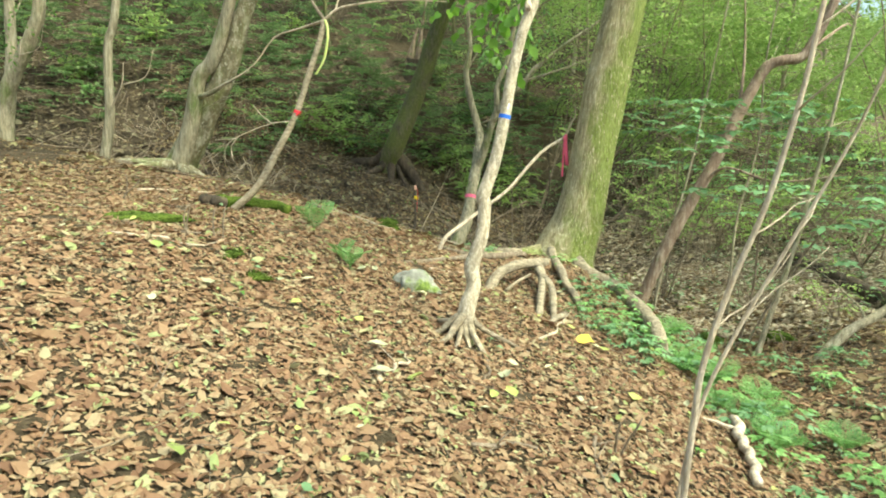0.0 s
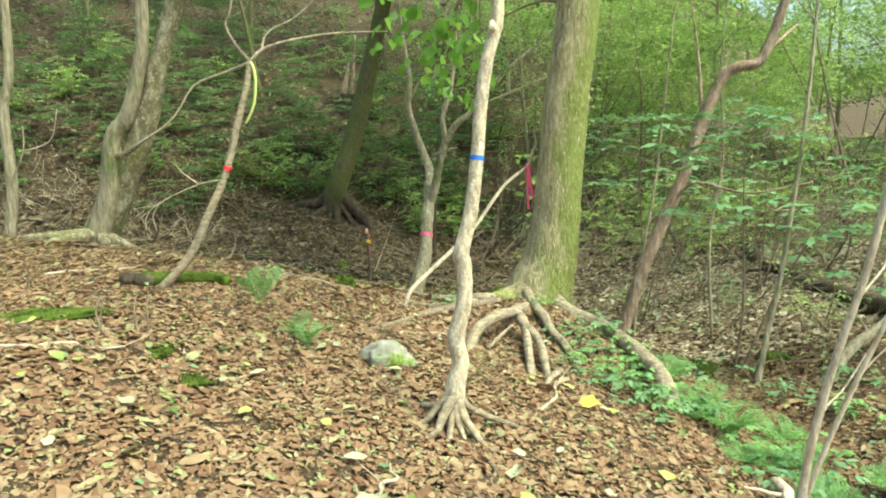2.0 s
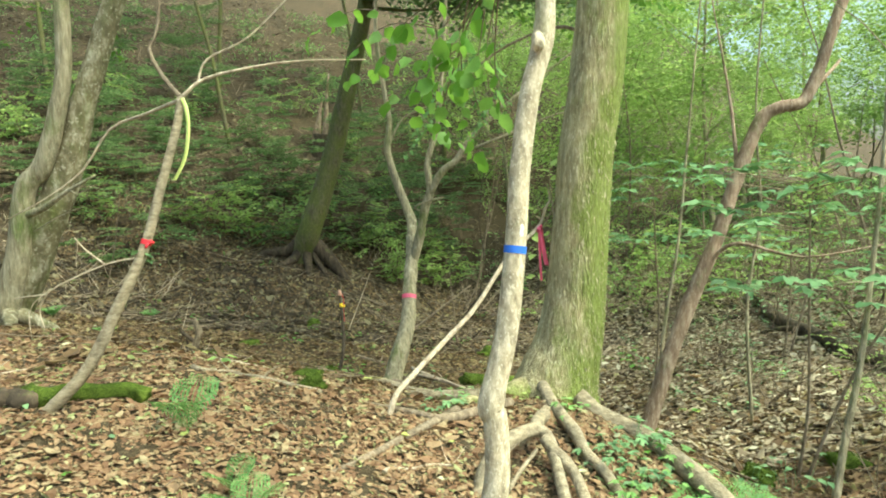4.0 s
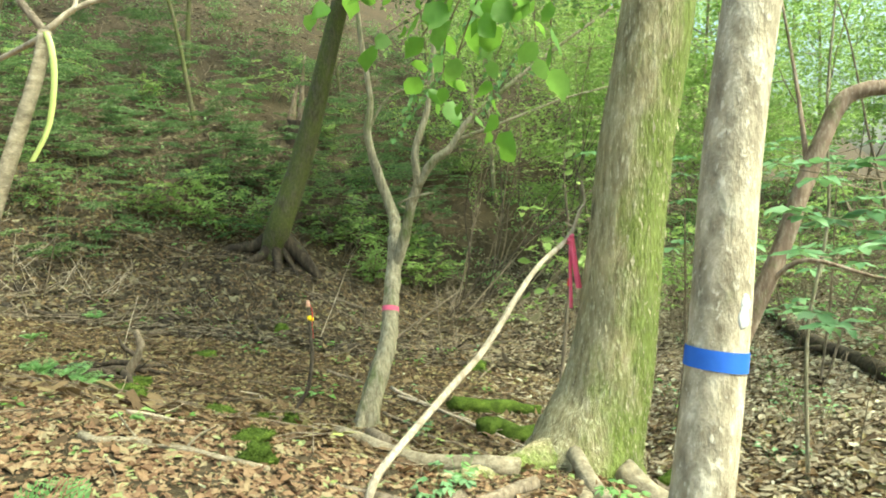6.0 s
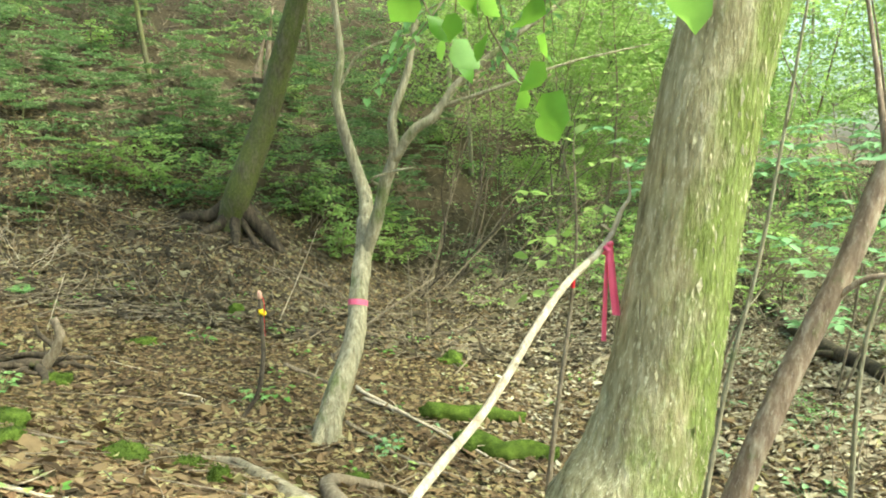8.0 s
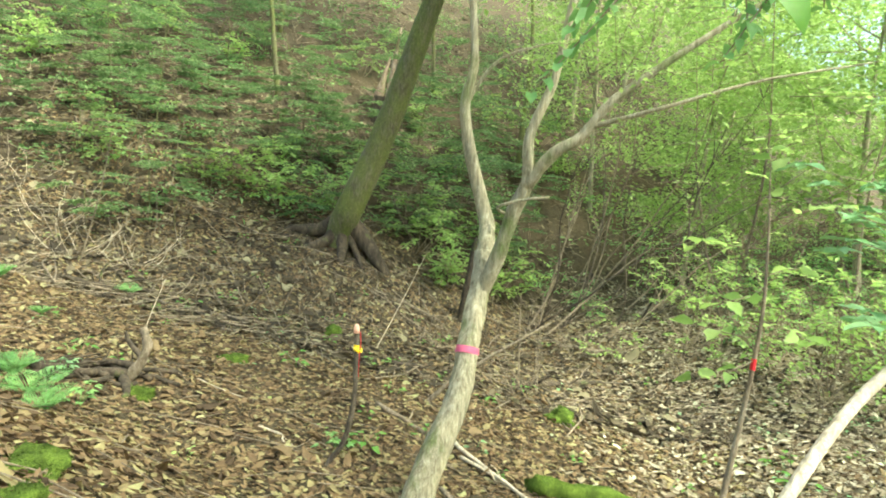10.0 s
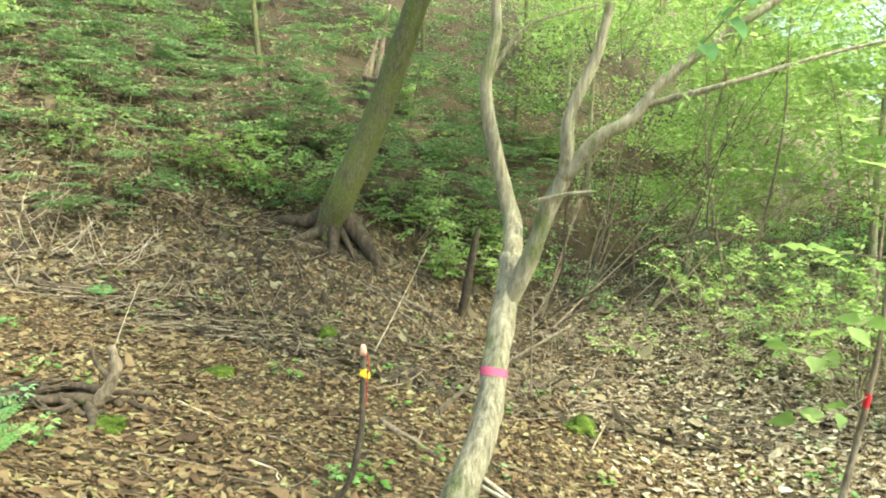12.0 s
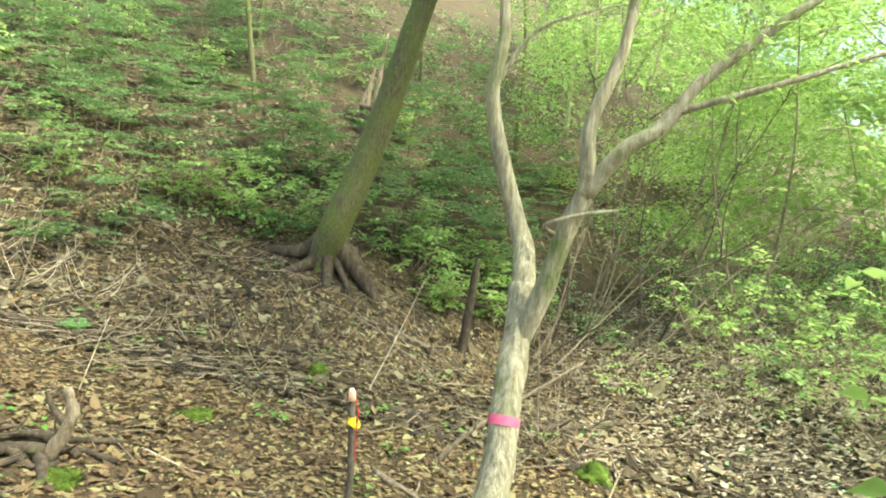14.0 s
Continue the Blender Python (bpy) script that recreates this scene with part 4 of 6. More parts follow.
slim_tree("slim grey stem standing at the terrace's upper end", (-4.95, 3.2), [([(-4.93, 3.2, 0.72), (-4.84, 3.2, 1.232), (-4.824, 3.2, 1.952), (-4.696, 3.2, 2.42)], 0.065)])
slim_tree("pale grey forked tree beyond the terrace", (-7.35, 4.2), [([(-7.33, 4.2, 1.2), (-7.15, 4.2, 1.62), (-6.93, 4.2, 1.95), (-6.739, 4.2, 2.29), (-6.62, 4.2, 2.657)], 0.12), ([(-7.33, 4.25, 1.0), (-7.25, 4.25, 1.5), (-7.18, 4.25, 1.909), (-7.15, 4.25, 2.65)], 0.10)])


# ---- the forked tree with pink tape in the hollow ----
def forked_tree():
    ob = thing("forked_tree", "grey forked tree ringed with pink tape in the hollow", "tree")
    line = [(-1.12, 5.55, gz(-1.12, 5.55) - 0.1), (-1.07, 5.62, -0.72), (-1.008, 5.709, -0.494), (-0.918, 5.829, -0.208), (-0.875, 5.938, 0.051), (-0.873, 6.002, 0.206), (-0.858, 6.089, 0.412), (-0.835, 6.219, 0.74), (-0.834, 6.3, 0.95)]
    c = curve(line, 44)
    r = np.interp(c[:, 2], [-1.0, -0.7, 0.0, 0.2, 0.6, 1.0], [0.135, 0.112, 0.092, 0.085, 0.083, 0.075])
    s = Shape()
    s.tube(c, r, 18, 0.08)
    part("trunk", s, BARK_GREY, ob)
    i = float(np.interp(0.206, c[:, 2], np.arange(44)))
    part("tape", band(c, r * 1.03, i - 0.75, i + 0.75), TAPE_PINK, ob, "pink plastic marking tape")
    stems = [([(-0.85, 6.22, 0.7), (-0.834, 6.338, 1.006), (-0.87, 6.429, 1.222), (-0.961, 6.441, 1.48), (-1.065, 6.441, 1.809), (-1.119, 6.441, 2.099), (-1.08, 6.441, 2.35), (-1.09, 6.441, 2.6), (-1.2, 6.5, 3.6), (-1.1, 6.6, 5.0)], 0.072, 0.02),
             ([(-0.83, 6.2, 0.62), (-0.768, 6.15, 0.80), (-0.701, 6.1, 1.012), (-0.64, 6.05, 1.264), (-0.552, 6.0, 1.513), (-0.56, 5.95, 1.676), (-0.564, 5.95, 1.868), (-0.457, 5.95, 2.186), (-0.408, 5.95, 2.431), (-0.3, 6.0, 3.4), (-0.2, 6.1, 4.6)], 0.068, 0.02),
             ([(-0.56, 6.0, 1.5), (-0.398, 5.92, 1.732), (-0.201, 5.9, 1.883), (-0.048, 5.9, 2.104), (0.262, 5.9, 2.38), (0.8, 6.0, 2.8), (1.5, 6.2, 3.3)], 0.05, 0.014),
             ([(-0.62, 6.06, 1.25), (-0.75, 5.98, 1.32), (-0.55, 5.9, 1.40), (-0.38, 5.9, 1.43)], 0.012, 0.01),
             ([(-0.15, 5.9, 1.95), (0.3, 5.8, 2.1), (0.9, 5.8, 2.32), (1.6, 5.9, 2.5)], 0.02, 0.006),
             ([(-1.12, 6.44, 2.1), (-0.9, 6.45, 2.45), (-0.6, 6.5, 2.6), (-0.3, 6.6, 2.7)], 0.018, 0.005)]
    for pts, r0, r1 in stems:
        s = Shape()
        limb(s, pts, r0, r1, 40, 12, 0.10)
        part("stem", s, BARK_GREY, ob)
    kn = lump((0.035, 0.04, 0.06), 1, 0.4, 8)
    kn.v = [v + np.array((-0.815, 6.36, 1.10)) for v in kn.v]
    part("knot", kn, BARK_GREY, ob)
    for a in (0.4, 2.4, 4.3):
        s = Shape()
        x0, y0 = -1.11, 5.56
        pts = [(x0, y0, gz(x0, y0) + 0.12)] + [(x0 + math.cos(a) * q, y0 + math.sin(a) * q, gz(x0 + math.cos(a) * q, y0 + math.sin(a) * q) + up) for q, up in ((0.14, 0.0), (0.32, -0.05))]
        limb(s, pts, 0.06, 0.02, 10, 8, 0.08)
        part("root", s, BARK_GREY, ob)
    lv, tw = Shape(), Shape()
    for _ in range(60):
        x = rng.uniform(0.2, 3.0)
        base = np.array((x, rng.uniform(4.9, 7.4), 1.75 + 0.42 * x + rng.uniform(-0.35, 1.3)))
        leafy_twig(tw, lv, wander(base, (0.8, rng.normal(0, 0.5), 0.15), rng.uniform(0.4, 0.8), 5, 0.15), 0.075, 0.003, 0.045, broad=0.55)
    for _ in range(36):
        base = np.array((rng.uniform(-0.9, 0.5), rng.uniform(5.4, 6.6), rng.uniform(2.2, 3.2)))
        leafy_twig(tw, lv, wander(base, unit(1, 0.0)[0], 0.45, 5, 0.15), 0.065, 0.002, 0.05, broad=0.5)
    tagged(part("twig_spray", tw, TWIG, ob), kind="stuff")
    part("foliage", lv, GREEN_BRIGHT, ob)
    # an added crown above the view, high over the hollow, to shade it
    crown = Shape()
    for k in range(18):
        base = np.array(((-1.1, 6.6, 4.9), (-0.2, 6.1, 4.6))[k % 2])
        a = rng.uniform(0, 2 * math.pi)
        out = wander(base, (math.cos(a) + 0.9, math.sin(a) + 0.7, 0.35), rng.uniform(1.6, 4.6), 7, 0.12)
        br = Shape()
        limb(br, out, 0.022, 0.006, 8, 6)
        part("branch", br, BARK_GREY, ob)
        for q in (2, 3, 4, 5, 6):
            n = 60
            p = out[q] + rng.normal(0, 1, (n, 3)) * np.array((0.5, 0.5, 0.15))
            crown.leaves(p, unit(n) * np.array((1, 1, 0.3)), unit(n, 1.6), 0.13 * rng.uniform(0.6, 1.3, n), 0.075, 0.1)
    part("foliage", crown, GREEN, ob)


forked_tree()


def marker_stem():
    ob = thing("cut_stem", "thin cut stem flagged with golden tape, standing in litter", "stake")
    g = gz(-1.88, 5.8)
    c = curve([(-1.90, 5.80, g - 0.05), (-1.835, 5.84, -0.743), (-1.741, 5.84, -0.569), (-1.691, 5.84, -0.25), (-1.696, 5.84, -0.022), (-1.703, 5.84, 0.172), (-1.71, 5.84, 0.30)], 30)
    r = taper(0.022, 0.019, 30)
    s = Shape()
    s.tube(c, r, 9, 0.06)
    part("stem", s, TWIG_DARK, ob)
    i = float(np.interp(0.165, c[:, 2], np.arange(30)))
    part("tape", band(c, r, i - 0.7, i + 0.7), TAPE_GOLD, ob, "golden yellow tape band")
    part("knot", knot((-1.675, 5.81, 0.16), 0.035), TAPE_GOLD, ob, "golden tape knot")
    s = Shape()
    s.tube([(-1.708, 5.84, 0.28), (-1.71, 5.838, 0.325), (-1.712, 5.836, 0.345)], [0.021, 0.020, 0.013], 9, 0.08)
    part("cut_top", s, CUT_WOOD, ob, "pale orange cut wood top")
    part("ribbon", ribbon([(-1.68, 5.82, 0.30), (-1.66, 5.8, 0.22), (-1.665, 5.8, 0.1), (-1.66, 5.8, -0.05)], 0.006, (1, 0, 0), 0.3), TAPE_RED, ob, "thin faded red ribbon")


marker_stem()


# ---- the dark leaning tree at the foot of the hillside, with its stump ----
def leaning_tree():
    ob = thing("leaning_tree", "dark mossy leaning tree with spreading roots below hillside", "tree")
    b = gz(-4.1, 13.4)
    s = Shape()
    limb(s, [(-4.3, 13.3, b - 0.2), (-4.18, 13.2, b + 0.3), (-3.995, 13.0, 0.75), (-3.681, 13.0, 1.514), (-3.251, 13.0, 2.787), (-2.93, 13.0, 3.9), (-2.5, 13.2, 5.6), (-1.9, 13.4, 8.5), (-1.6, 13.6, 11)], 0.315, 0.13, 50, 20, 0.05)
    part("trunk", s, BARK_DARK, ob)
    # roots that stand clear of the soil before they dive in
    for dx, dy, rr, hump in ((0.85, -0.1, 0.15, 0.34), (-1.05, 0.0, 0.12, 0.12), (-0.5, -0.5, 0.10, 0.08), (0.15, -0.5, 0.10, 0.08), (0.5, -0.35, 0.06, 0.2)):
        s = Shape()
        pts = [(-4.15, 13.15, b + 0.6)] + [(-4.15 + dx * q, 13.2 + dy * q, gz(-4.15 + dx * q, 13.2 + dy * q) + up) for q, up in ((0.4, hump + 0.08), (0.75, hump * 0.7), (1.0, hump * 0.2), (1.2, -0.1))]
        limb(s, pts, rr * 1.4, rr * 0.5, 16, 10, 0.12)
        part("root", s, ROT, ob)


leaning_tree()


def stump():
    ob = thing("stump", "broken reddish stump on the wooded hillside", "stump")
    x, y = -5.27, 20.18
    b = gz(x, y)
    s = Shape()
    limb(s, [(x, y, b - 0.3), (x + 0.05, y, b + 0.3), (x + 0.1, y, b + 0.7)], 0.5, 0.38, 10, 14, 0.14)
    part("base", s, ROT, ob)
    for dx, ln in ((-0.2, 1.4), (0.05, 2.2), (0.25, 0.9), (-0.32, 0.8)):
        s = Shape()
        limb(s, [(x + dx, y, b + 0.5), (x + dx * 1.1 + 0.1, y, b + 0.6 + ln * 0.5), (x + dx + 0.25, y, b + 0.6 + ln)], 0.13, 0.02, 10, 7, 0.15)
        part("splinter", s, BARK_RED, ob)


stump()


# ---- the reddish crooked tree leaning over the gully ----
def crooked_tree():
    ob = thing("crooked_tree", "reddish crooked tree with a sharp elbow over the gully", "tree")
    g = gz(1.40, 3.75)
    s = Shape()
    c = limb(s, [(1.32, 3.72, g - 0.12), (1.475, 3.8, -0.66), (1.68, 3.82, -0.024), (1.90, 3.85, 0.52), (2.11, 3.87, 1.0), (2.27, 3.9, 1.45), (2.42, 3.92, 1.82), (2.53, 3.93, 2.03), (2.68, 3.9, 2.10), (2.84, 3.9, 2.13), (2.96, 3.9, 2.36), (3.1, 3.92, 2.75), (3.4, 4.0, 3.6), (3.6, 4.1, 5.0)], 0.072, 0.042, 70, 14, 0.07)
    part("trunk", s, BARK_RED, ob)
    for pts, r0 in (([(2.0, 3.86, 0.75), (2.2, 3.7, 0.95), (2.6, 3.4, 0.85), (3.1, 3.2, 0.95)], 0.02), ([(2.3, 3.9, 1.5), (2.35, 4.2, 2.2), (2.3, 4.5, 3.2)], 0.022), ([(2.9, 3.9, 2.2), (3.3, 4.2, 2.5), (3.6, 4.8, 2.6)], 0.02)):
        s = Shape()
        limb(s, pts, r0, 0.006, 16, 7, 0.06)
        part("branch", s, BARK_RED, ob)
    for a in (0.9, 2.8):
        s = Shape()
        pts = [(1.40, 3.75, g + 0.08)] + [(1.36 + math.cos(a) * q, 3.74 + math.sin(a) * q, gz(1.36 + math.cos(a) * q, 3.74 + math.sin(a) * q) + up) for q, up in ((0.16, -0.01), (0.34, -0.06))]
        limb(s, pts, 0.06, 0.02, 10, 8, 0.08)
        part("root", s, BARK_RED, ob)


crooked_tree()


# ---- undergrowth of the hillside and the hollow ----
def scatter(n, test, x0, x1, y0, y1, gap, big=(0.8, 1.3)):
    """Spots in a stretch of the plan, kept apart from each other."""
    got = []
    for _ in range(n * 60):
        x, y = rng.uniform(x0, x1), rng.uniform(y0, y1)
        if test(x, y) and all((x - a) ** 2 + (y - b) ** 2 > gap * gap for a, b, _ in got):
            got.append((x, y, rng.uniform(*big)))
            if len(got) == n:
                break
    return got


def rise(x, y):
    return -0.5 * x + 0.87 * y


EVERGREENS = [feather_tree("young evergreen with layered feathery sprays on the hillside", "hillside evergreens", ht, GREEN_DEEP, rc) for ht, rc in ((2.4, 1.2), (3.2, 1.5), (1.7, 1.05), (2.8, 1.7))]
spread(EVERGREENS, [(-5.9, 15.4, 1), (-8.6, 13.8, 1), (-6.6, 16.4, 1), (-2.2, 15.8, 1), (-9.8, 15.2, 1.1), (-7.4, 11.9, 0.8), (-4.9, 16.9, 1.2), (-2.6, 18.2, 1.2), (-11.2, 12.6, 1.1), (-6.8, 13.8, 0.8)]
       + scatter(44, lambda x, y: 14.6 < rise(x, y) < 25, -20, 0, 9, 25, 1.4, (0.7, 1.2)))
LOW = [feather_tree("low spreading evergreen seedling on the leafy slope", "low evergreens", ht, GREEN_DEEP, rc, 2) for ht, rc in ((0.7, 0.8), (0.9, 0.95))]
spread(LOW, scatter(40, lambda x, y: 13.4 < rise(x, y) < 21, -16, -0.5, 8, 22, 0.9, (0.7, 1.4)))


def undergrowth(label, material, clumps, per, where, size, tall):
    """Ground cover: sprays of small leaves that nobody could count."""
    x, y = where(clumps)
    base = np.stack([x, y, ground_z(x, y) + rng.uniform(0.05, tall, clumps) ** 1.0], 1)
    n = clumps * per
    p = np.repeat(base, per, 0) + rng.normal(0, 1, (n, 3)) * np.array((0.26, 0.26, 0.045))
    ln = size * rng.uniform(0.6, 1.3, n)
    s = Shape().leaves(p, unit(n) * np.array((1, 1, 0.3)), unit(n, 3.0), ln, ln * 0.5, 0.1, False, 0.1)
    lone("undergrowth", s, material, label, "undergrowth", kind="stuff")


def slope_spots(n):
    y = rng.uniform(9.5, 34, n * 6)
    x = rng.uniform(-24, 6, n * 6)
    u = -0.5 * x + 0.87 * y
    patchy = np.sin(x * 2.3 + y * 0.9) + np.sin(y * 2.9 - x * 0.8 + 2) + 0.8 * np.sin(x * 5.1 - y * 4.3)
    keep = (u > 14.2) & (u < 33) & (patchy > 0.35) & (x < 0.5 + 0.1 * (y - 14))
    return x[keep][:n], y[keep][:n]


def gully_spots(n):
    y = rng.uniform(7, 24, n * 6)
    x = rng.uniform(0.5, 16, n * 6)
    keep = (x > 0.8 + 0.09 * (24 - y)) & (y + 1.2 * x > 21.5)
    return x[keep][:n], y[keep][:n]


undergrowth("deep green leafy undergrowth spreading over the hillside", GREEN_DEEP, 780, 26, slope_spots, 0.13, 0.8)
undergrowth("light green seedlings dotted over the hillside litter", FERN_GREEN, 300, 16, slope_spots, 0.13, 0.5)
undergrowth("light green leafy undergrowth filling the gully", FERN_GREEN, 800, 30, gully_spots, 0.085, 0.6)
BROAD = [shrub("mid green broadleaf bush at the foot of the hillside", "hillside bushes", ht, st, GREEN_BRIGHT, sz, 0.55, 0.55, 1.5) for ht, st, sz in ((1.5, 5, 0.14), (1.1, 5, 0.12), (1.9, 4, 0.13))]
spread(BROAD, [(-5.75, 13.82, 1), (-4.85, 14.32, 1), (-3.0, 15.0, 1), (-2.2, 14.2, 0.8), (-7.2, 13.6, 0.9), (-8.6, 12.6, 0.8), (-1.2, 14.8, 1.0)]
       + scatter(24, lambda x, y: 13.6 < rise(x, y) < 25, -18, 2, 9, 24, 1.3, (0.6, 1.1)))


def bare_twigs(label, group, height, stems, bark, wide=0.6):
    """A leafless brushy tangle."""
    ob = thing("brush", label, "brush", group)
    for _ in range(stems):
        s = Shape()
        a = rng.uniform(0, 2 * math.pi)
        line = wander((rng.normal(0, 0.12), rng.normal(0, 0.12), -0.05), (math.cos(a) * wide, math.sin(a) * wide, 1), height * rng.uniform(0.6, 1.2), 8, 0.16)
        limb(s, line, 0.0065, 0.002, 10, 5)
        for _ in range(4):
            limb(s, wander(line[rng.integers(2, 7)], unit(1, 0.5)[0], height * rng.uniform(0.2, 0.45), 5, 0.2), 0.004, 0.0015, 6, 4)
        part("twig", s, bark, ob)
    return ob


BRUSH = [bare_twigs("tangle of thin bare grey-brown twigs", "bare brush", ht, st, TWIG) for ht, st in ((1.5, 8), (1.1, 9), (2.0, 7))]
spread(BRUSH, [(-0.3, 9.9, 0.8), (2.07, 11.36, 0.6), (0.5, 12.4, 0.7), (2.6, 12.6, 0.7), (-2.0, 11.4, 0.8), (3.4, 9.4, 0.8), (3.0, 6.9, 0.9), (2.9, 4.7, 0.9), (2.2, 6.0, 0.8), (4.4, 7.6, 1.2), (4.9, 4.9, 1.1), (2.7, 2.4, 0.7)]
       + scatter(16, lambda x, y: y + 2.2 * x > 19 and not 3.7 < x < 4.9, 2.2, 10, 4.5, 16, 0.8, (1.0, 1.7)))
PALE = [bare_twigs("bleached dead twiggy bush on the hollow floor", "dead bushes", 0.9, 7, DEAD, 1.3)]
spread(PALE, [(-7.4, 10.0, 1), (-8.3, 10.6, 1.0), (-9.4, 11.2, 1.0)] + scatter(2, lambda x, y: 9.5 < rise(x, y) < 14, -11, -6, 7, 12.5, 0.8, (0.6, 1.1)))


# ---- long arching stems fanning out behind the forked tree ----
def arching_shrub(label, x, y, count, reach, fan):
    ob = thing("arching_shrub", label, "shrub", "arching shrubs")
    lv = Shape()
    for k in range(count):
        s = Shape()
        b = np.array((rng.normal(0, 0.25), rng.normal(0, 0.35), -0.08))
        t = rng.uniform(0.0, 1.0)
        d = np.array((fan[0] + t * fan[1], rng.normal(-0.1, 0.3), 1.3 - 0.6 * t))
        ln = reach * rng.uniform(0.65, 1.1)
        line = wander(b, d, ln, 10, 0.13, -0.012)
        limb(s, line, 0.021, 0.008, 22, 6, 0.10)
        for _ in range(5):
            q = rng.integers(5, 9)
            tw = wander(line[q], d + rng.normal(0, 0.6, 3), ln * rng.uniform(0.14, 0.3), 6, 0.12)
            limb(s, tw, 0.011, 0.004, 7, 4)
            leafy_twig(None, lv, tw, 0.095, every=0.08, broad=0.55)
        part("stem", s, TWIG_DARK if k % 2 else TWIG, ob)
    part("foliage", lv, GREEN_BRIGHT, ob)
    ob.location = (x, y, gz(x, y))
    return ob


arching_shrub("bush of long dark stems arching over with bright leaves", -0.2, 14.4, 7, 6.4, (0.25, 0.8))
arching_shrub("bush of long dark stems arching over the gully", 1.8, 14.6, 7, 5.8, (0.2, 0.9))
arching_shrub("bush of crooked dark stems fanning out behind a forked tree", 0.7, 16.0, 7, 7.0, (0.35, 0.8))


# ---- thicket of thin stems along the gully ----
def thicket_stem(label, group, height, material, bare=0.58, lean=0.28):
    ob = thing("thicket_sapling", label, "sapling", group)
    s, lv = Shape(), Shape()
    line = wander((0, 0, -0.1), (rng.normal(0, lean), rng.normal(0, lean * 0.6), 1), height, 9, 0.06)
    c = limb(s, line, 0.008 + 0.0045 * height, 0.005, 18, 6)
    part("trunk", s, TWIG, ob)
    for q in range(int(6 + height * 2)):
        k = int(rng.uniform(bare, 1) * 17)
        br = wander(c[k], (rng.normal(0, 1), rng.normal(0, 1), rng.uniform(0.1, 0.9)), height * rng.uniform(0.12, 0.3), 6, 0.15)
        if q < 6:
            b = Shape()
            limb(b, br, 0.006, 0.002, 7, 4)
            part("branch", b, TWIG, ob)
        for _ in range(7):
            leafy_twig(None, lv, wander(br[rng.integers(1, 6)], unit(1, 0.0)[0], 0.45, 5, 0.2), 0.075, every=0.04, broad=0.55)
    part("foliage", lv, material, ob)
    return ob


THICKET = [thicket_stem("thin grey sapling with bright leaves in the gully thicket", "thicket saplings", ht, m) for ht, m in ((3.6, GREEN_BRIGHT), (4.8, GREEN_BRIGHT), (2.8, GREEN_BRIGHT), (6.2, GREEN_BRIGHT), (5.4, GREEN_BRIGHT))]
spread(THICKET, scatter(38, lambda x, y: x > 2.6 + 0.10 * abs(y - 6) and not (3.6 < x < 5.2 and y < 9) and (y > 14.5 or x > 6.2 - 0.25 * max(0, y - 9)) and y > 2 + 0.2 * x, 2.4, 14, 3.2, 22, 0.75, (0.75, 1.25)))
GULLY = [shrub("light green leafy bush growing in the gully", "gully bushes", ht, st, m, sz, 0.6, 0.6, 1.1) for ht, st, sz, m in ((1.0, 5, 0.07, FERN_GREEN), (1.4, 5, 0.075, GREEN_BRIGHT), (0.7, 5, 0.06, FERN_GREEN))]
spread(GULLY, [(3.4, 12.2, 0.8), (5.2, 12.0, 1.2), (5.6, 10.3, 1.1), (5.4, 8.2, 1.2), (5.8, 6.2, 1.1), (3.3, 5.9, 0.6), (5.6, 4.2, 1.0), (3.5, 3.6, 0.6), (6.4, 9.8, 1.3), (1.2, 15.6, 1.2), (3.0, 15.4, 1.3), (5.2, 13.2, 1.4), (0.0, 16.2, 1.1)]
       + scatter(16, lambda x, y: True, 4, 14, 9, 20, 1.2, (1.0, 1.6)))
OPEN_BUSH = [shrub("open twiggy bush with bright leaves on the gully side", "twiggy bushes", ht, st, GREEN_BRIGHT, sz, 0.6, 0.7, 0.7) for ht, st, sz in ((1.9, 5, 0.10), (1.5, 5, 0.09))]
spread(OPEN_BUSH, [(4.6, 11.2, 1), (3.5, 12.2, 0.9), (3.6, 10.2, 0.9), (2.6, 11.4, 0.8), (4.6, 8.9, 1.0), (3.9, 10.8, 1.2), (5.0, 6.8, 1.1), (1.3, 12.2, 0.8), (2.4, 12.6, 1.0), (4.8, 10.2, 1.2), (5.6, 11.8, 1.3), (4.4, 12.4, 1.2), (3.4, 13.6, 1.2), (5.2, 14.2, 1.3), (6.6, 13.4, 1.3)])
# tall trees closing the view
TALL = [crown_tree("tall forest tree with a light leafy crown", "tall background trees", ht, rd, m, 0.15, BARK_GREY, 0.09, 0.24, 60, 120) for ht, rd, m in ((9.0, 3.2, GREEN_BRIGHT), (11.0, 3.6, GREEN_BRIGHT), (8.0, 3.0, GREEN_BRIGHT))]
spread(TALL, [(9.0, 20, 1), (4.5, 21, 1), (6.4, 15.5, 0.75), (3.4, 18.0, 0.8), (12.5, 14.5, 0.85), (6.5, 25, 1.1), (12, 21, 1.0), (1.2, 21.5, 0.9), (14, 18, 1), (0.5, 26, 1.1), (17, 24, 1.1), (8, 29, 1.2), (13, 30, 1.2), (19, 14, 1.0), (3, 33, 1.3), (23, 20, 1.2), (18, 34, 1.3), (22, 9, 1.1), (26, 28, 1.3), (10, 38, 1.4), (20, 3, 1.1), (16, -4, 1.1)])
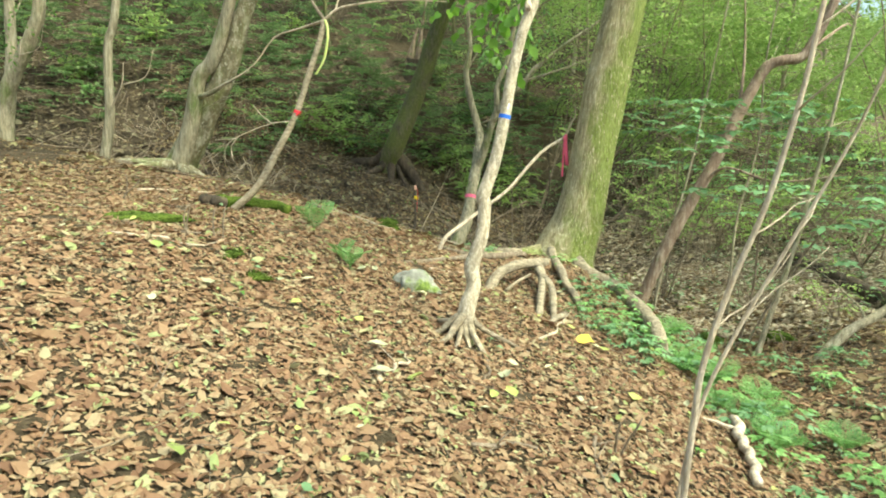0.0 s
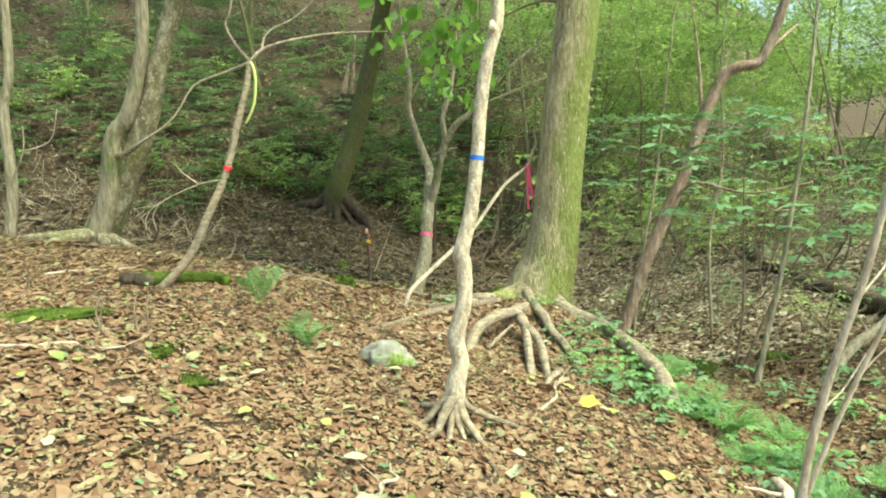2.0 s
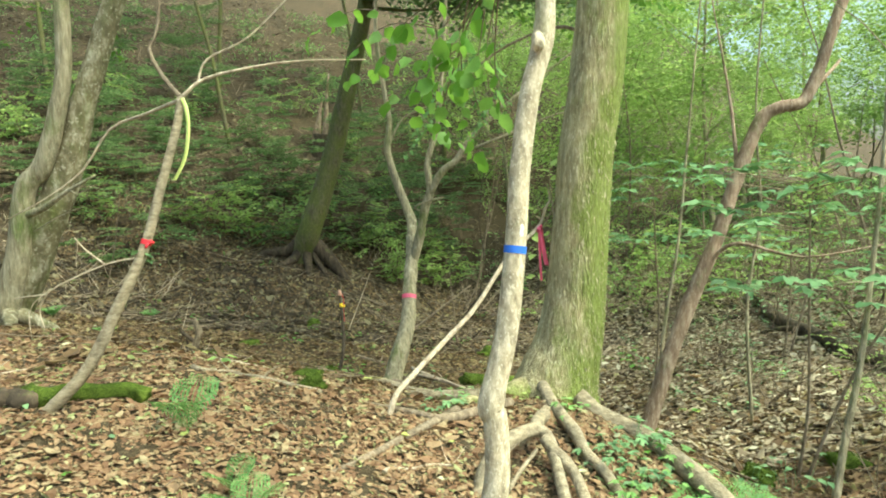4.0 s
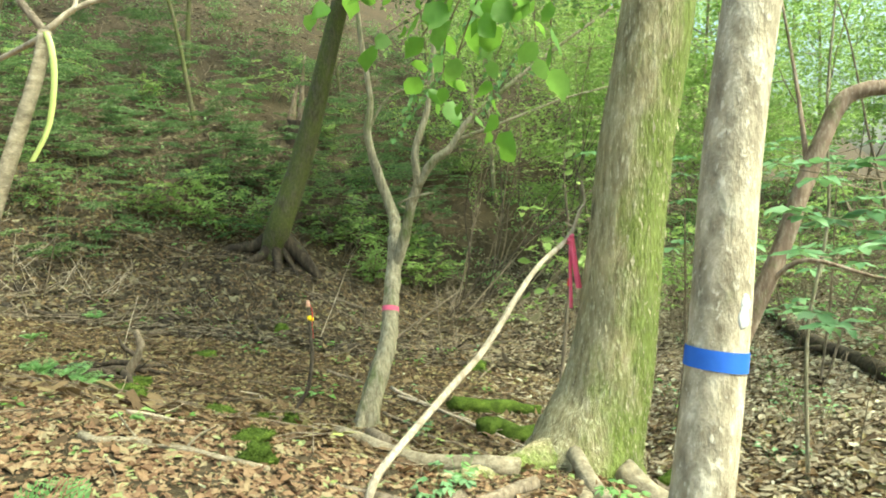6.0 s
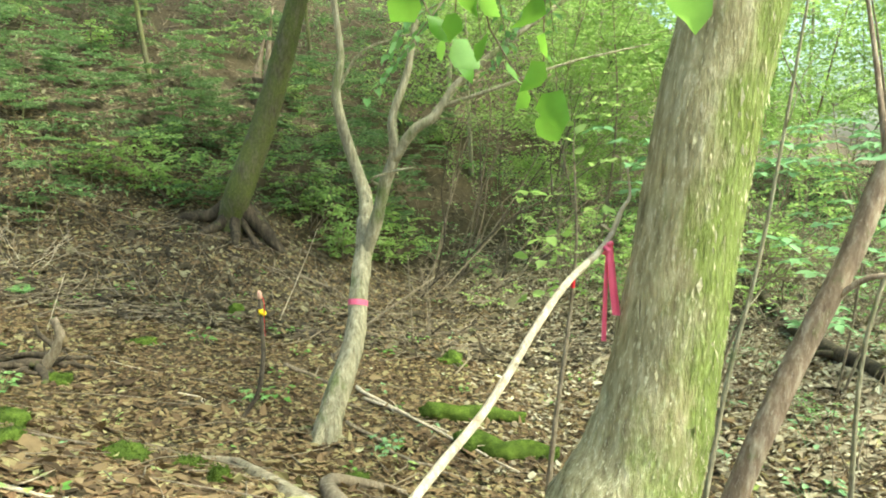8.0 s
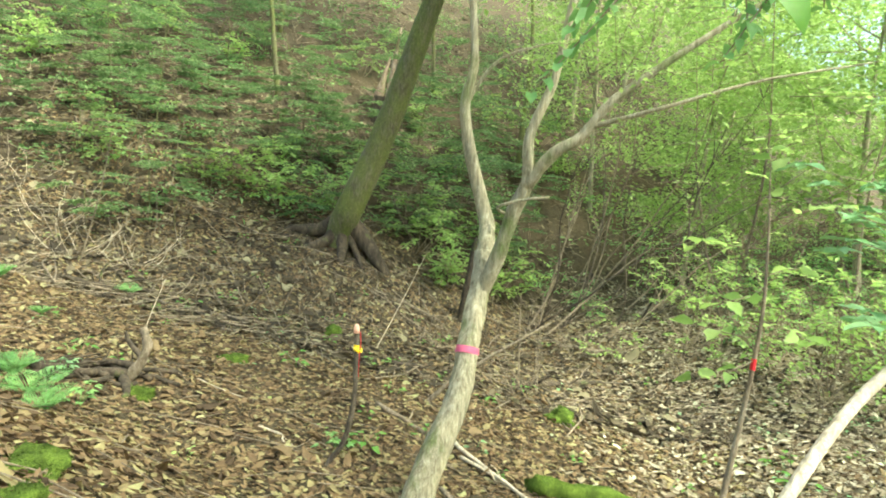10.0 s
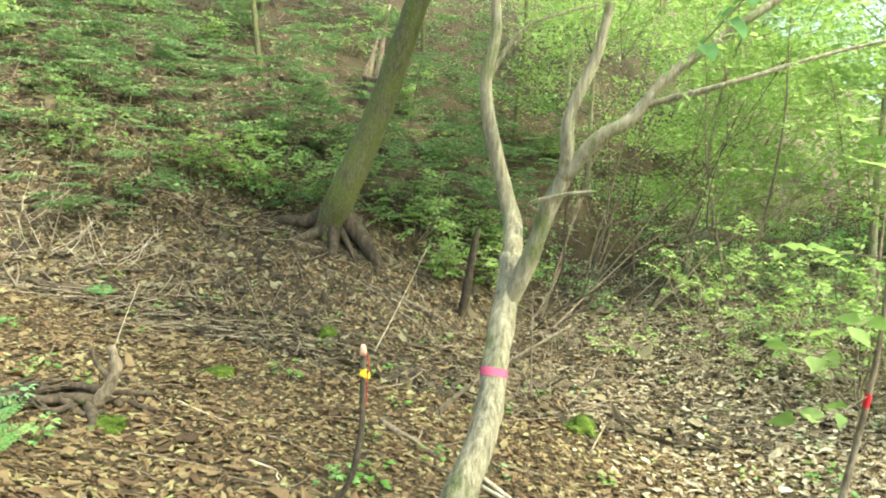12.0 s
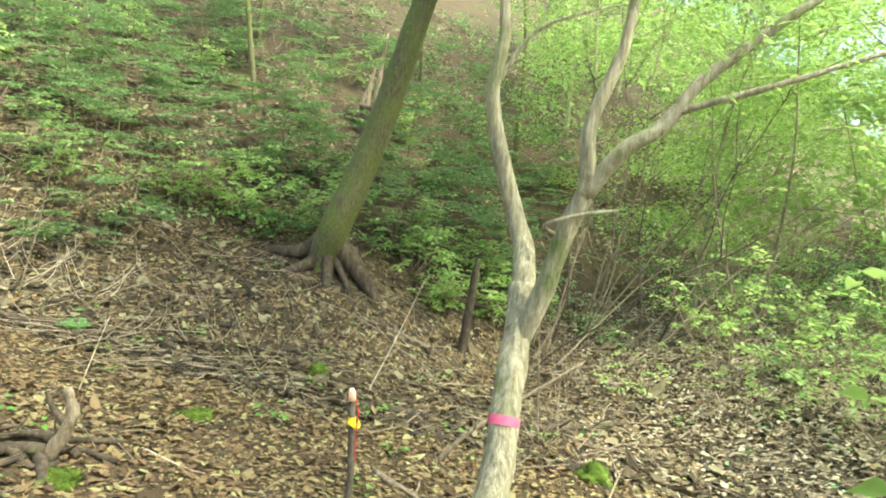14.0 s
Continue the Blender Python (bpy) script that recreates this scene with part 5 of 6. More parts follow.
# trees mostly added for their shade, several of them out of view
HILL = [crown_tree("hillside tree with an added shading crown high above", "hillside trees", ht, rd, GREEN_DEEP, 0.15, BARK_DARK, rr, 0.5, 44, 120) for ht, rd, rr in ((11, 3.6, 0.075), (13, 4.0, 0.095))]
spread(HILL, [(-7.8, 18.2, 0.8), (-9.8, 22.5, 1.1), (-4.4, 23.5, 1.1), (-1.2, 22.0, 1.0), (-13.5, 18.0, 1.1), (-14.5, 11, 1.0), (-8.8, 1.2, 0.62), (-9.6, 3.4, 0.7), (-11.0, 6.5, 0.9), (-16, 3, 1.0), (-12, -3, 1.0), (-5, -11, 1.0), (5, -12, 1.0)])


def leaning_shade_crown():
    """An unseen crown added to the dark leaning tree, high up, to shade the hollow."""
    ob = bpy.data.objects["leaning_tree"]
    lv = Shape()
    for k in range(84):
        br = Shape()
        t = rng.uniform(0, 1)
        base = np.array((-2.4 + 0.8 * t, 13.2 + 0.4 * t, 5.8 + 5.0 * t))
        a = rng.uniform(0, 2 * math.pi)
        out = wander(base, (math.cos(a) + 1.0, math.sin(a) - 0.5, 0.08), rng.uniform(2.5, 7.0), 7, 0.12)
        limb(br, out, 0.05, 0.008, 8, 6)
        part("branch", br, BARK_DARK, ob)
        for q in (3, 4, 5, 6):
            n = 110
            lv.leaves(out[q] + rng.normal(0, 1, (n, 3)) * np.array((0.6, 0.6, 0.18)), unit(n) * np.array((1, 1, 0.3)), unit(n, 1.6), 0.16 * rng.uniform(0.6, 1.3, n), 0.085, 0.1)
    part("foliage", lv, GREEN_DEEP, ob)


leaning_shade_crown()


# ---- the gully's large-leaved bush, the near bare stems and the taped sapling ----
def large_leaved_bush(dx, dy, dz):
    ob = thing("large_leaved_bush", "bush with level sprays of large bluish green leaves", "shrub", "large-leaved bushes")
    g = gz(2.35 + dx, 2.95 + dy) - dz
    for pts in ([(2.35, 2.95, g - 0.05), (2.4, 2.9, -0.2), (2.35, 2.8, 0.5), (2.3, 2.7, 1.3)], [(2.4, 2.95, g - 0.05), (2.7, 2.9, 0.0), (3.0, 2.8, 0.6), (3.2, 2.7, 0.9)]):
        s = Shape()
        limb(s, pts, 0.014, 0.006, 16, 7)
        part("stem", s, TWIG, ob)
    lv = Shape()
    for z, x0, x1, k in ((1.36, 1.55, 2.95, 13), (1.54, 1.4, 2.6, 9), (0.76, 1.65, 3.7, 16), (0.55, 2.6, 3.9, 8), (1.2, 1.5, 2.1, 5), (0.2, 2.9, 3.8, 6)):
        for i in range(k):
            c = np.array((x0 + (x1 - x0) * (i + rng.uniform(0, 0.8)) / k, 2.6 + rng.normal(0, 0.22), z + rng.normal(0, 0.05)))
            n = 5
            a = np.linspace(0, 2 * math.pi, n, endpoint=False) + rng.uniform(0, 6)
            lv.leaves(np.tile(c, (n, 1)), np.stack([np.cos(a), np.sin(a), rng.normal(-0.1, 0.12, n)], 1), np.tile((0, 0, 1.0), (n, 1)) + rng.normal(0, 0.15, (n, 3)), 0.14 * rng.uniform(0.7, 1.2, n), 0.07, 0.06, True, 0.12)
            tw = Shape()
            limb(tw, [c, (c[0] * 0.7 + 0.72, c[1] + 0.12, c[2] - 0.05), (2.35 + 0.35 * (c[0] > 2.6), 2.85, c[2] - 0.12)], 0.0025, 0.004, 8, 4)
            part("twig", tw, TWIG, ob)
    part("foliage", lv, GREEN_BLUE, ob)
    ob.location = (dx, dy, dz)


large_leaved_bush(0, 0, 0)
large_leaved_bush(-0.35, 2.6, 0.15)
large_leaved_bush(1.5, 3.4, 0.3)


def near_stems():
    for label, pts, r0, r1 in (("thin pale bare stem rising from the terrace edge", [(1.03, -1.3, gz(1.03, -1.3) - 0.06), (1.031, -1.3, 0.226), (1.038, -1.3, 0.449), (1.09, -1.3, 0.733), (1.17, -1.3, 1.036), (1.225, -1.3, 1.383), (1.25, -1.3, 1.681), (1.35, -1.25, 2.6)], 0.013, 0.007),
                               ("thin slanting bare stem leaning over the gully", [(1.02, -1.2, gz(1.02, -1.2) - 0.06), (1.065, -1.2, 0.207), (1.155, -1.2, 0.535), (1.289, -1.2, 0.88), (1.427, -1.2, 1.237), (1.5, -1.2, 1.5), (1.6, -1.15, 1.9)], 0.009, 0.004)):
        ob = thing("bare_sapling", label, "sapling", "bare stems")
        s = Shape()
        c = limb(s, pts, r0, r1, 30, 8, 0.05)
        part("stem", s, DEAD, ob)
        for k in (10, 15, 20, 24):
            b = Shape()
            limb(b, wander(c[k], (rng.uniform(0.2, 1), rng.normal(0, 0.5), 0.6), 0.45, 6, 0.2), 0.004, 0.0015, 9, 4)
            part("twig", b, DEAD, ob)
    for label, pts, r0 in (("dark slanting stem rooted in the gully litter", [(2.40, 2.55, gz(2.4, 2.55) - 0.06), (2.5, 2.6, -0.3), (2.6, 2.62, 0.2), (2.72, 2.7, 0.9), (2.85, 2.8, 1.8), (3.0, 3.0, 3.2)], 0.028), ("stout mossy stem slanting across the gully", [(2.75, 2.2, gz(2.75, 2.2) - 0.08), (3.0, 2.25, -0.35), (3.4, 2.35, -0.05), (4.0, 2.6, 0.6), (4.5, 2.9, 1.6)], 0.05), ("slim grey stem with a knobbly bend above the bank", [(1.75, 4.6, gz(1.75, 4.6) - 0.06), (1.85, 4.6, 0.0), (2.0, 4.6, 0.9), (2.1, 4.6, 1.9), (2.3, 4.7, 3.6)], 0.02), ("slim stem standing beside the crooked tree", [(2.55, 4.2, gz(2.55, 4.2) - 0.06), (2.5, 4.2, 0.3), (2.62, 4.2, 1.2), (2.58, 4.2, 2.2), (2.75, 4.3, 3.8)], 0.017)):
        ob = thing("gully_stem", label, "sapling", "gully stems")
        s = Shape()
        c = limb(s, pts, r0, r0 * 0.4, 26, 9, 0.06)
        part("stem", s, BARK_GREY, ob)
        for k in (9, 14, 18, 22):
            b = Shape()
            limb(b, wander(c[k], (rng.normal(0, 1), rng.normal(0, 0.6), 0.5), 0.7, 6, 0.2), r0 * 0.25, 0.002, 9, 5)
            part("twig", b, BARK_GREY, ob)
    s = Shape()
    limb(s, [(-1.67, 13.15, gz(-1.67, 13.15) - 0.1), (-1.64, 13.1, -0.95), (-1.58, 13.1, -0.3), (-1.53, 13.1, 0.25), (-1.5, 13.1, 0.4)], 0.095, 0.05, 20, 10, 0.09)
    lone("snag", s, ROT, "short dark broken trunk standing in the hollow", "snag")


near_stems()


def red_taped_sapling():
    ob = thing("taped_sapling", "slim sapling with red tape and large bright leaves", "sapling")
    g = gz(0.7, 4.95)
    c = curve([(0.70, 4.95, g - 0.06), (0.74, 4.97, -0.5), (0.802, 5.0, 0.141), (0.835, 5.0, 0.628), (0.84, 5.0, 1.01), (0.8, 5.0, 1.5)], 34)
    r = taper(0.024, 0.006, 34)
    s = Shape()
    s.tube(c, r, 9, 0.05)
    part("stem", s, TWIG, ob)
    i = float(np.interp(0.62, c[:, 2], np.arange(34)))
    part("tape", band(c, r, i - 0.5, i + 0.5), TAPE_RED, ob, "red plastic tape")
    lv = Shape()
    for k, d in ((22, (-1, 0.1, 0.1)), (24, (0.5, -0.8, 0.1)), (26, (-0.7, -0.6, 0.2)), (28, (0.8, 0.5, 0.2)), (30, (-0.9, 0.3, 0.2)), (32, (0.4, -0.6, 0.3)), (20, (-0.8, -0.5, 0.0)), (33, (0, 0.3, 1))):
        b = Shape()
        tw = wander(c[k], d, 0.42, 6, 0.12, -0.05)
        limb(b, tw, 0.004, 0.002, 8, 4)
        part("twig", b, TWIG, ob)
        leafy_twig(None, lv, tw, 0.13, every=0.06, broad=0.6, fine=True, start=0.3)
    part("foliage", lv, GREEN_BRIGHT, ob)


red_taped_sapling()


# ---- ferns and herbs on the terrace ----
FERNS = [fern("fresh green fern with upright fronds in leaf litter", "ferns", k, ln, FERN_GREEN, u) for k, ln, u in ((2, 0.46, 0.66), (3, 0.30, 0.55))]
spread(FERNS, [(-1.42, 1.16, 1), (-0.92, 0.6, 1), (-1.05, 0.75, 0.6)])
SLOPE = [fern("bluish green feathery fern on the terrace edge", "slope ferns", k, ln, FERN_GREEN, u) for k, ln, u in ((6, 0.40, 0.5), (5, 0.34, 0.45), (7, 0.36, 0.55))]
spread(SLOPE, [(1.40, 1.62, 1), (1.52, 1.30, 1), (1.62, 0.95, 1), (1.45, 1.05, 0.8), (1.72, 0.6, 0.9), (1.85, 0.2, 0.9), (1.95, 0.75, 0.8), (2.05, 1.2, 0.9), (2.3, 0.4, 0.8), (1.56, 0.5, 0.6), (-4.05, 5.35, 1.2), (-4.5, 5.7, 1.0), (-3.7, 5.1, 0.8), (-6.2, 9.6, 1.0), (-7.4, 8.6, 1.0), (-5.9, 7.6, 0.6), (-8.2, 8.9, 1.1)])


def herb(label, group, n, size, r, lobes, material):
    ob = thing("herb", label, "herb", group)
    for _ in range(n):
        s = Shape()
        tuft(s, (rng.normal(0, r * 0.2), rng.normal(0, r * 0.2), -0.01), 1, size, r, lobes)
        part("leaf", s, material, ob)
    return ob


HERBS = [herb("patch of lobed green herb leaves among the roots", "lobed herbs", 16, 0.066, 0.14, 3, GREEN_BLUE), herb("patch of lobed green herb leaves on the terrace edge", "lobed herbs", 14, 0.06, 0.13, 3, FERN_GREEN)]
spread(HERBS, [(1.0, 1.1, 1.2), (1.12, 1.25, 1.2), (1.05, 0.9, 1.1), (1.2, 1.0, 1.2), (1.15, 0.75, 1.0), (0.78, 1.42, 1), (0.90, 1.62, 1), (0.92, 1.25, 1.0), (0.72, 1.75, 1.1), (1.05, 1.45, 1.1), (0.68, 1.2, 0.8), (1.12, 1.9, 1.1), (0.95, 2.05, 1.1), (0.55, 2.15, 0.8), (-0.25, 2.25, 0.9), (1.2, 1.75, 1), (0.82, 1.05, 0.7), (1.35, 1.45, 1.2), (1.5, 1.7, 1.3), (1.6, 0.75, 1.2), (1.7, 0.3, 1.2), (1.75, -0.1, 1.2), (1.95, 0.5, 1.3), (2.1, 0.9, 1.3), (1.9, -0.5, 1.2), (2.3, -0.2, 1.3), (1.48, 1.15, 1.1), (-3.9, 5.7, 1.2), (-4.4, 6.0, 1.2), (2.6, 1.4, 1.2), (2.9, 2.0, 1.2), (3.3, 1.2, 1.2), (2.4, 1.9, 1.1), (2.2, 0.0, 1.0), (-0.6, 5.4, 1.0), (-1.9, 6.2, 1.1)])
place(herb("bright two-leaved seedling standing on the bank", "", 4, 0.075, 0.08, 1, LUSH), -1.78, 2.46)
place(herb("light green divided herb beside the buttress root", "", 8, 0.05, 0.12, 3, FERN_GREEN), -0.16, 2.5)
SEEDLINGS = [herb("small seedling with few green leaves in litter", "seedlings", k, sz, 0.06, 1, m) for k, sz, m in ((4, 0.04, GREEN), (3, 0.05, GREEN_BLUE), (5, 0.035, GREEN_BRIGHT))]
spread(SEEDLINGS, scatter(120, lambda x, y: not (-1.2 < x < 0.7 and y < 2.6 and rng.uniform() < 0.4), -4, 2.2, -2.4, 3.2, 0.17, (0.6, 1.2)) + scatter(70, lambda x, y: True, -8, 4, 4.5, 12, 0.45, (0.9, 2.0)))
VERGE = [herb("low green plant growing on the hollow floor", "hollow plants", 7, 0.06, 0.12, 1, GREEN)]
spread(VERGE, scatter(56, lambda x, y: True, -9, 5, 5, 13, 0.6, (0.8, 1.7)))


CREEPER = [herb("spreading bluish green plant on the gully floor", "gully plants", 12, 0.06, 0.2, 1, GREEN_BLUE)]
spread(CREEPER, scatter(44, lambda x, y: True, 2.0, 7, 2.6, 9.5, 0.35, (0.8, 1.6)) + scatter(34, lambda x, y: x > 1.7 - 0.1 * y, 1.6, 4.6, -1.6, 2.8, 0.3, (0.5, 1.1)))


# ---- moss, stones, logs and fallen branches ----
def mossy_rock():
    x, y = -0.45, 0.68
    bm = bmesh.new()
    bmesh.ops.create_icosphere(bm, subdivisions=4, radius=1)
    for v in bm.verts:
        c = v.co.copy()
        k = 1 + 0.34 * noise.noise(c * 1.1 + Vector((7.3, 0, 0))) + 0.16 * noise.noise(c * 2.7) + 0.05 * noise.noise(c * 7)
        # a peak to one side, a blunt shoulder to the other
        v.co = Vector((c.x * 0.165 * k, c.y * 0.12 * k, c.z * 0.105 * k * (1.0 - 0.25 * c.x)))
    s = Shape()
    s.add([v.co[:] for v in bm.verts], [tuple(v.index for v in f.verts) for f in bm.faces])
    bm.free()
    ob = lone("rock", s, ROCK, "grey rock half covered with green moss", "rock")
    ob.location, ob.rotation_euler = (x, y, gz(x, y) + 0.015), (0.1, 0.16, 0.2)


mossy_rock()
for k, (x, y, sx, sy, sz) in enumerate(((-1.42, 3.40, 0.08, 0.06, 0.05), (-1.18, 3.12, 0.05, 0.045, 0.075), (-1.75, 3.4, 0.18, 0.12, 0.045), (-1.08, 2.2, 0.075, 0.06, 0.075), (-1.2, 2.42, 0.11, 0.07, 0.04), (-1.50, 0.03, 0.10, 0.05, 0.025), (-1.24, -0.19, 0.10, 0.05, 0.03), (-3.70, 7.85, 0.19, 0.14, 0.06), (-3.30, 10.3, 0.17, 0.14, 0.13), (-3.72, 6.2, 0.13, 0.11, 0.07), (-0.7, 4.3, 0.1, 0.08, 0.07), (-2.2, 3.2, 0.12, 0.1, 0.04), (-2.5, 3.6, 0.2, 0.13, 0.05), (0.1, 8.9, 0.2, 0.2, 0.12), (2.1, 3.0, 0.16, 0.12, 0.08), (2.75, 3.0, 0.14, 0.1, 0.08), (-2.35, 0.3, 0.3, 0.1, 0.04), (1.6, 4.4, 0.15, 0.12, 0.1))):
    s = lump((sx, sy, sz), 0.5, 0.55, k * 1.7)
    top = np.array([v for v in s.v[0] if v[2] > -0.01])
    pick = top[rng.integers(0, len(top), 420)]
    s.leaves(pick + rng.normal(0, 0.004, pick.shape), pick / np.array((sx, sy, sz)) * 0.8 + unit(420, 0.6), unit(420), 0.016 * rng.uniform(0.5, 1.4, 420), 0.006, 0.1)
    ob = lone("moss_cushion", s, MOSS, "rounded green moss cushion over a buried stone", "moss", "moss cushions")
    ob.location, ob.rotation_euler = (x, y, gz(x, y) + sz * 0.15), (0, 0, k)


def lying(label, name, pts, r0, r1, material, lift, group="", snags=2, wob=0.02, seg=9):
    """A branch or log resting on the ground."""
    p = []
    for i in range(len(pts) - 1):
        for t in np.linspace(0, 1, 5, endpoint=False):
            p.append(np.array(pts[i]) * (1 - t) + np.array(pts[i + 1]) * t)
    p.append(np.array(pts[-1], float))
    p = np.array(p)[:, :2] + rng.normal(0, wob, (len(p), 2))
    n = len(p)
    rr = taper(r0, r1, n)
    # a stiff branch bridges small dips
    z = np.array([gz(x, y) for x, y in p])
    fit_line = np.polyval(np.polyfit(np.arange(n), z, 2 if n > 4 else 1), np.arange(n))
    line = np.column_stack([p, fit_line + rr * lift])
    ob = thing(name, label, "fallen branch" if r0 < 0.06 else "log", group)
    s = Shape()
    s.tube(curve(line, n * 2), taper(r0, r1, n * 2), 14 if material is MOSS else seg, 0.3 if material is MOSS else 0.1)
    part("wood", s, material, ob)
    for _ in range(snags):
        k = rng.integers(1, n - 1)
        b = Shape()
        limb(b, wander(line[k], (rng.normal(0, 1), rng.normal(0, 1), 0.35), 0.1 + r0 * 6, 5, 0.2), rr[k] * 0.5, rr[k] * 0.15, 7, 5)
        part("snag", b, material, ob)
    return ob


lying("dark rotting log lying across the gully", "log", [(6.2, 13.2), (4.57, 8.4), (4.40, 6.4), (4.2, 4.6), (4.05, 2.9)], 0.09, 0.115, ROT, 0.9, snags=4)
for pts in ([(-0.25, 6.5), (0.78, 6.75)], [(0.12, 5.85), (0.92, 5.8)]):
    ob = lying("short log thickly covered in green moss", "log", pts, 0.105, 0.075, MOSS, 0.45, "mossy logs", 0, 0.04)
lying("weathered stick half buried in terrace litter", "fallen_branch", [(-1.78, 2.04), (-1.4, 2.12), (-1.0, 2.17)], 0.02, 0.013, ROOT_BARK, 0.5)
lying("short mossy log at the foot of a slanting stem", "log", [(-2.30, 1.28), (-1.78, 1.42)], 0.055, 0.05, MOSS, 0.7, "mossy logs", 0)
lying("dark broken log end beside a slanting stem", "log", [(-2.42, 1.22), (-2.2, 1.28)], 0.06, 0.05, ROT, 0.7, "", 0)
for pts, r0, m in (([(-1.04, 7.1), (-0.33, 6.25), (0.55, 5.4)], 0.022, DEAD), ([(-0.9, 6.8), (0.09, 5.95)], 0.018, DEAD), ([(-0.95, 5.95), (-0.4, 5.3), (0.1, 5.0)], 0.02, TWIG)):
    lying("bleached dead branch fallen across the hollow", "fallen_branch", pts, r0, r0 * 0.5, m, 2.2, "fallen branches")
for pts, r0 in (([(-4.7, 6.05), (-4.25, 6.5), (-3.75, 6.75)], 0.036), ([(-4.55, 5.95), (-4.2, 6.3), (-3.8, 6.5)], 0.042), ([(-4.5, 5.8), (-4.15, 6.2), (-3.85, 6.35)], 0.03), ([(-4.6, 6.3), (-4.2, 6.5), (-3.6, 6.55)], 0.034)):
    lying("dark decaying branch in a small pile", "fallen_branch", pts, r0, r0 * 0.6, ROT, 1.8, "branch pile", 3, 0.045)
lying("bleached splintered stick lying on the terrace edge", "fallen_branch", [(1.60, 0.2), (1.58, -0.15), (1.55, -0.55)], 0.03, 0.022, DEAD, 2.2, "", 1, 0.01)


def root_snag():
    ob = thing("root_snag", "weathered curved root standing over dark decaying branches", "root")
    g = gz(-3.96, 6.4)
    s = Shape()
    limb(s, [(-4.0, 6.38, g - 0.05), (-3.93, 6.4, g + 0.08), (-3.85, 6.4, g + 0.2), (-3.80, 6.4, g + 0.33), (-3.81, 6.4, g + 0.45), (-3.85, 6.41, g + 0.52)], 0.058, 0.026, 20, 9, 0.22)
    part("root", s, TWIG, ob)
    for pts, r in (([(-3.9, 6.42, g + 0.14), (-4.2, 6.45, g + 0.14), (-4.6, 6.4, g + 0.02)], 0.04), ([(-3.95, 6.36, g + 0.08), (-4.2, 6.3, g + 0.1), (-4.55, 6.15, g + 0.02)], 0.045), ([(-3.9, 6.5, g + 0.2), (-4.1, 6.6, g + 0.3), (-4.15, 6.6, g + 0.4)], 0.03), ([(-3.95, 6.3, g + 0.05), (-3.8, 6.15, g + 0.02), (-3.75, 6.0, g - 0.03)], 0.05)):
        s = Shape()
        limb(s, pts, r, r * 0.5, 12, 8, 0.16)
        part("side_root", s, ROT, ob)


root_snag()
for pts, r0, m in (([(-2.44, 14.6), (-1.5, 15.0)], 0.13, ROT), ([(-7.0, 9.3), (-6.4, 9.7)], 0.06, ROT), ([(-2.25, 9.5), (-1.7, 9.7)], 0.05, ROT), ([(-0.55, 10.15), (0.85, 11.3)], 0.05, ROT), ([(0.3, 13), (1.6, 12.6)], 0.04, TWIG), ([(-4.4, 9.0), (-3.6, 9.5)], 0.025, TWIG), ([(-1.9, 7.6), (-1.3, 7.2)], 0.03, TWIG)):
    lying("dark fallen branch half sunk in damp litter", "fallen_branch", pts, r0, r0 * 0.7, m, 0.7, "sunken branches")
for pts in ([(-0.26, -0.9), (-0.18, -0.62), (-0.2, -0.36)], [(0.18, -0.2), (0.22, -0.6)], [(0.43, 0.38), (0.62, 1.05)], [(-2.1, -0.3), (-1.85, -0.12), (-1.6, 0.0)], [(-1.9, 0.02), (-1.78, 0.4)], [(0.25, -1.2), (0.55, -0.95)], [(0.75, -0.7), (0.8, -1.3)], [(-3.2, 1.4), (-2.6, 1.9)], [(1.05, -0.9), (1.25, -1.2)], [(-1.9, 2.6), (-1.2, 2.55)], [(-2.8, 2.7), (-1.7, 3.0)], [(-0.5, 1.2), (-0.1, 1.5)], [(-3.6, 6.9), (-3.0, 6.8)], [(-2.6, 6.2), (-2.1, 6.0)], [(1.3, 7.4), (2.0, 6.9)], [(2.2, 5.2), (3.1, 4.4)], [(2.0, 3.6), (2.9, 3.9)], [(-5.2, 8.9), (-4.6, 8.5)], [(0.8, 9.4), (1.7, 9.0)]):
    lying("thin dry fallen twig on the leaf litter", "fallen_twig", pts, 0.011, 0.004, DEAD if rng.uniform() < 0.5 else TWIG, 1.4, "fallen twigs", 2, 0.025, 6)
for x, y in ((-1.85, 0.12), (-1.72, 0.25), (-3.0, 0.9), (0.85, -0.75)):
    ob = thing("dead_stalk", "short broken dead stalk sticking out of litter", "stick", "broken stems")
    for _ in range(2):
        s = Shape()
        limb(s, wander((x + rng.normal(0, 0.03), y, gz(x, y) - 0.03), (rng.normal(0, 0.4), rng.normal(0, 0.3), 1), 0.26, 5, 0.2), 0.007, 0.004, 7, 6)
        part("stem", s, TWIG, ob)


def dry_stalk(label, pts, r, material):
    ob = thing("dry_stalk", label, "stalk", "thin stalks")
    s = Shape()
    c = limb(s, [(pts[0][0], pts[0][1], gz(pts[0][0], pts[0][1]) - 0.05)] + pts[1:], r, r * 0.4, 16, 6, 0.08)
    part("stem", s, material, ob)
    for k in (7, 10, 13):
        b = Shape()
        limb(b, wander(c[k], unit(1, 0.7)[0], 0.16, 5, 0.2), r * 0.4, r * 0.2, 6, 4)
        part("twig", b, material, ob)


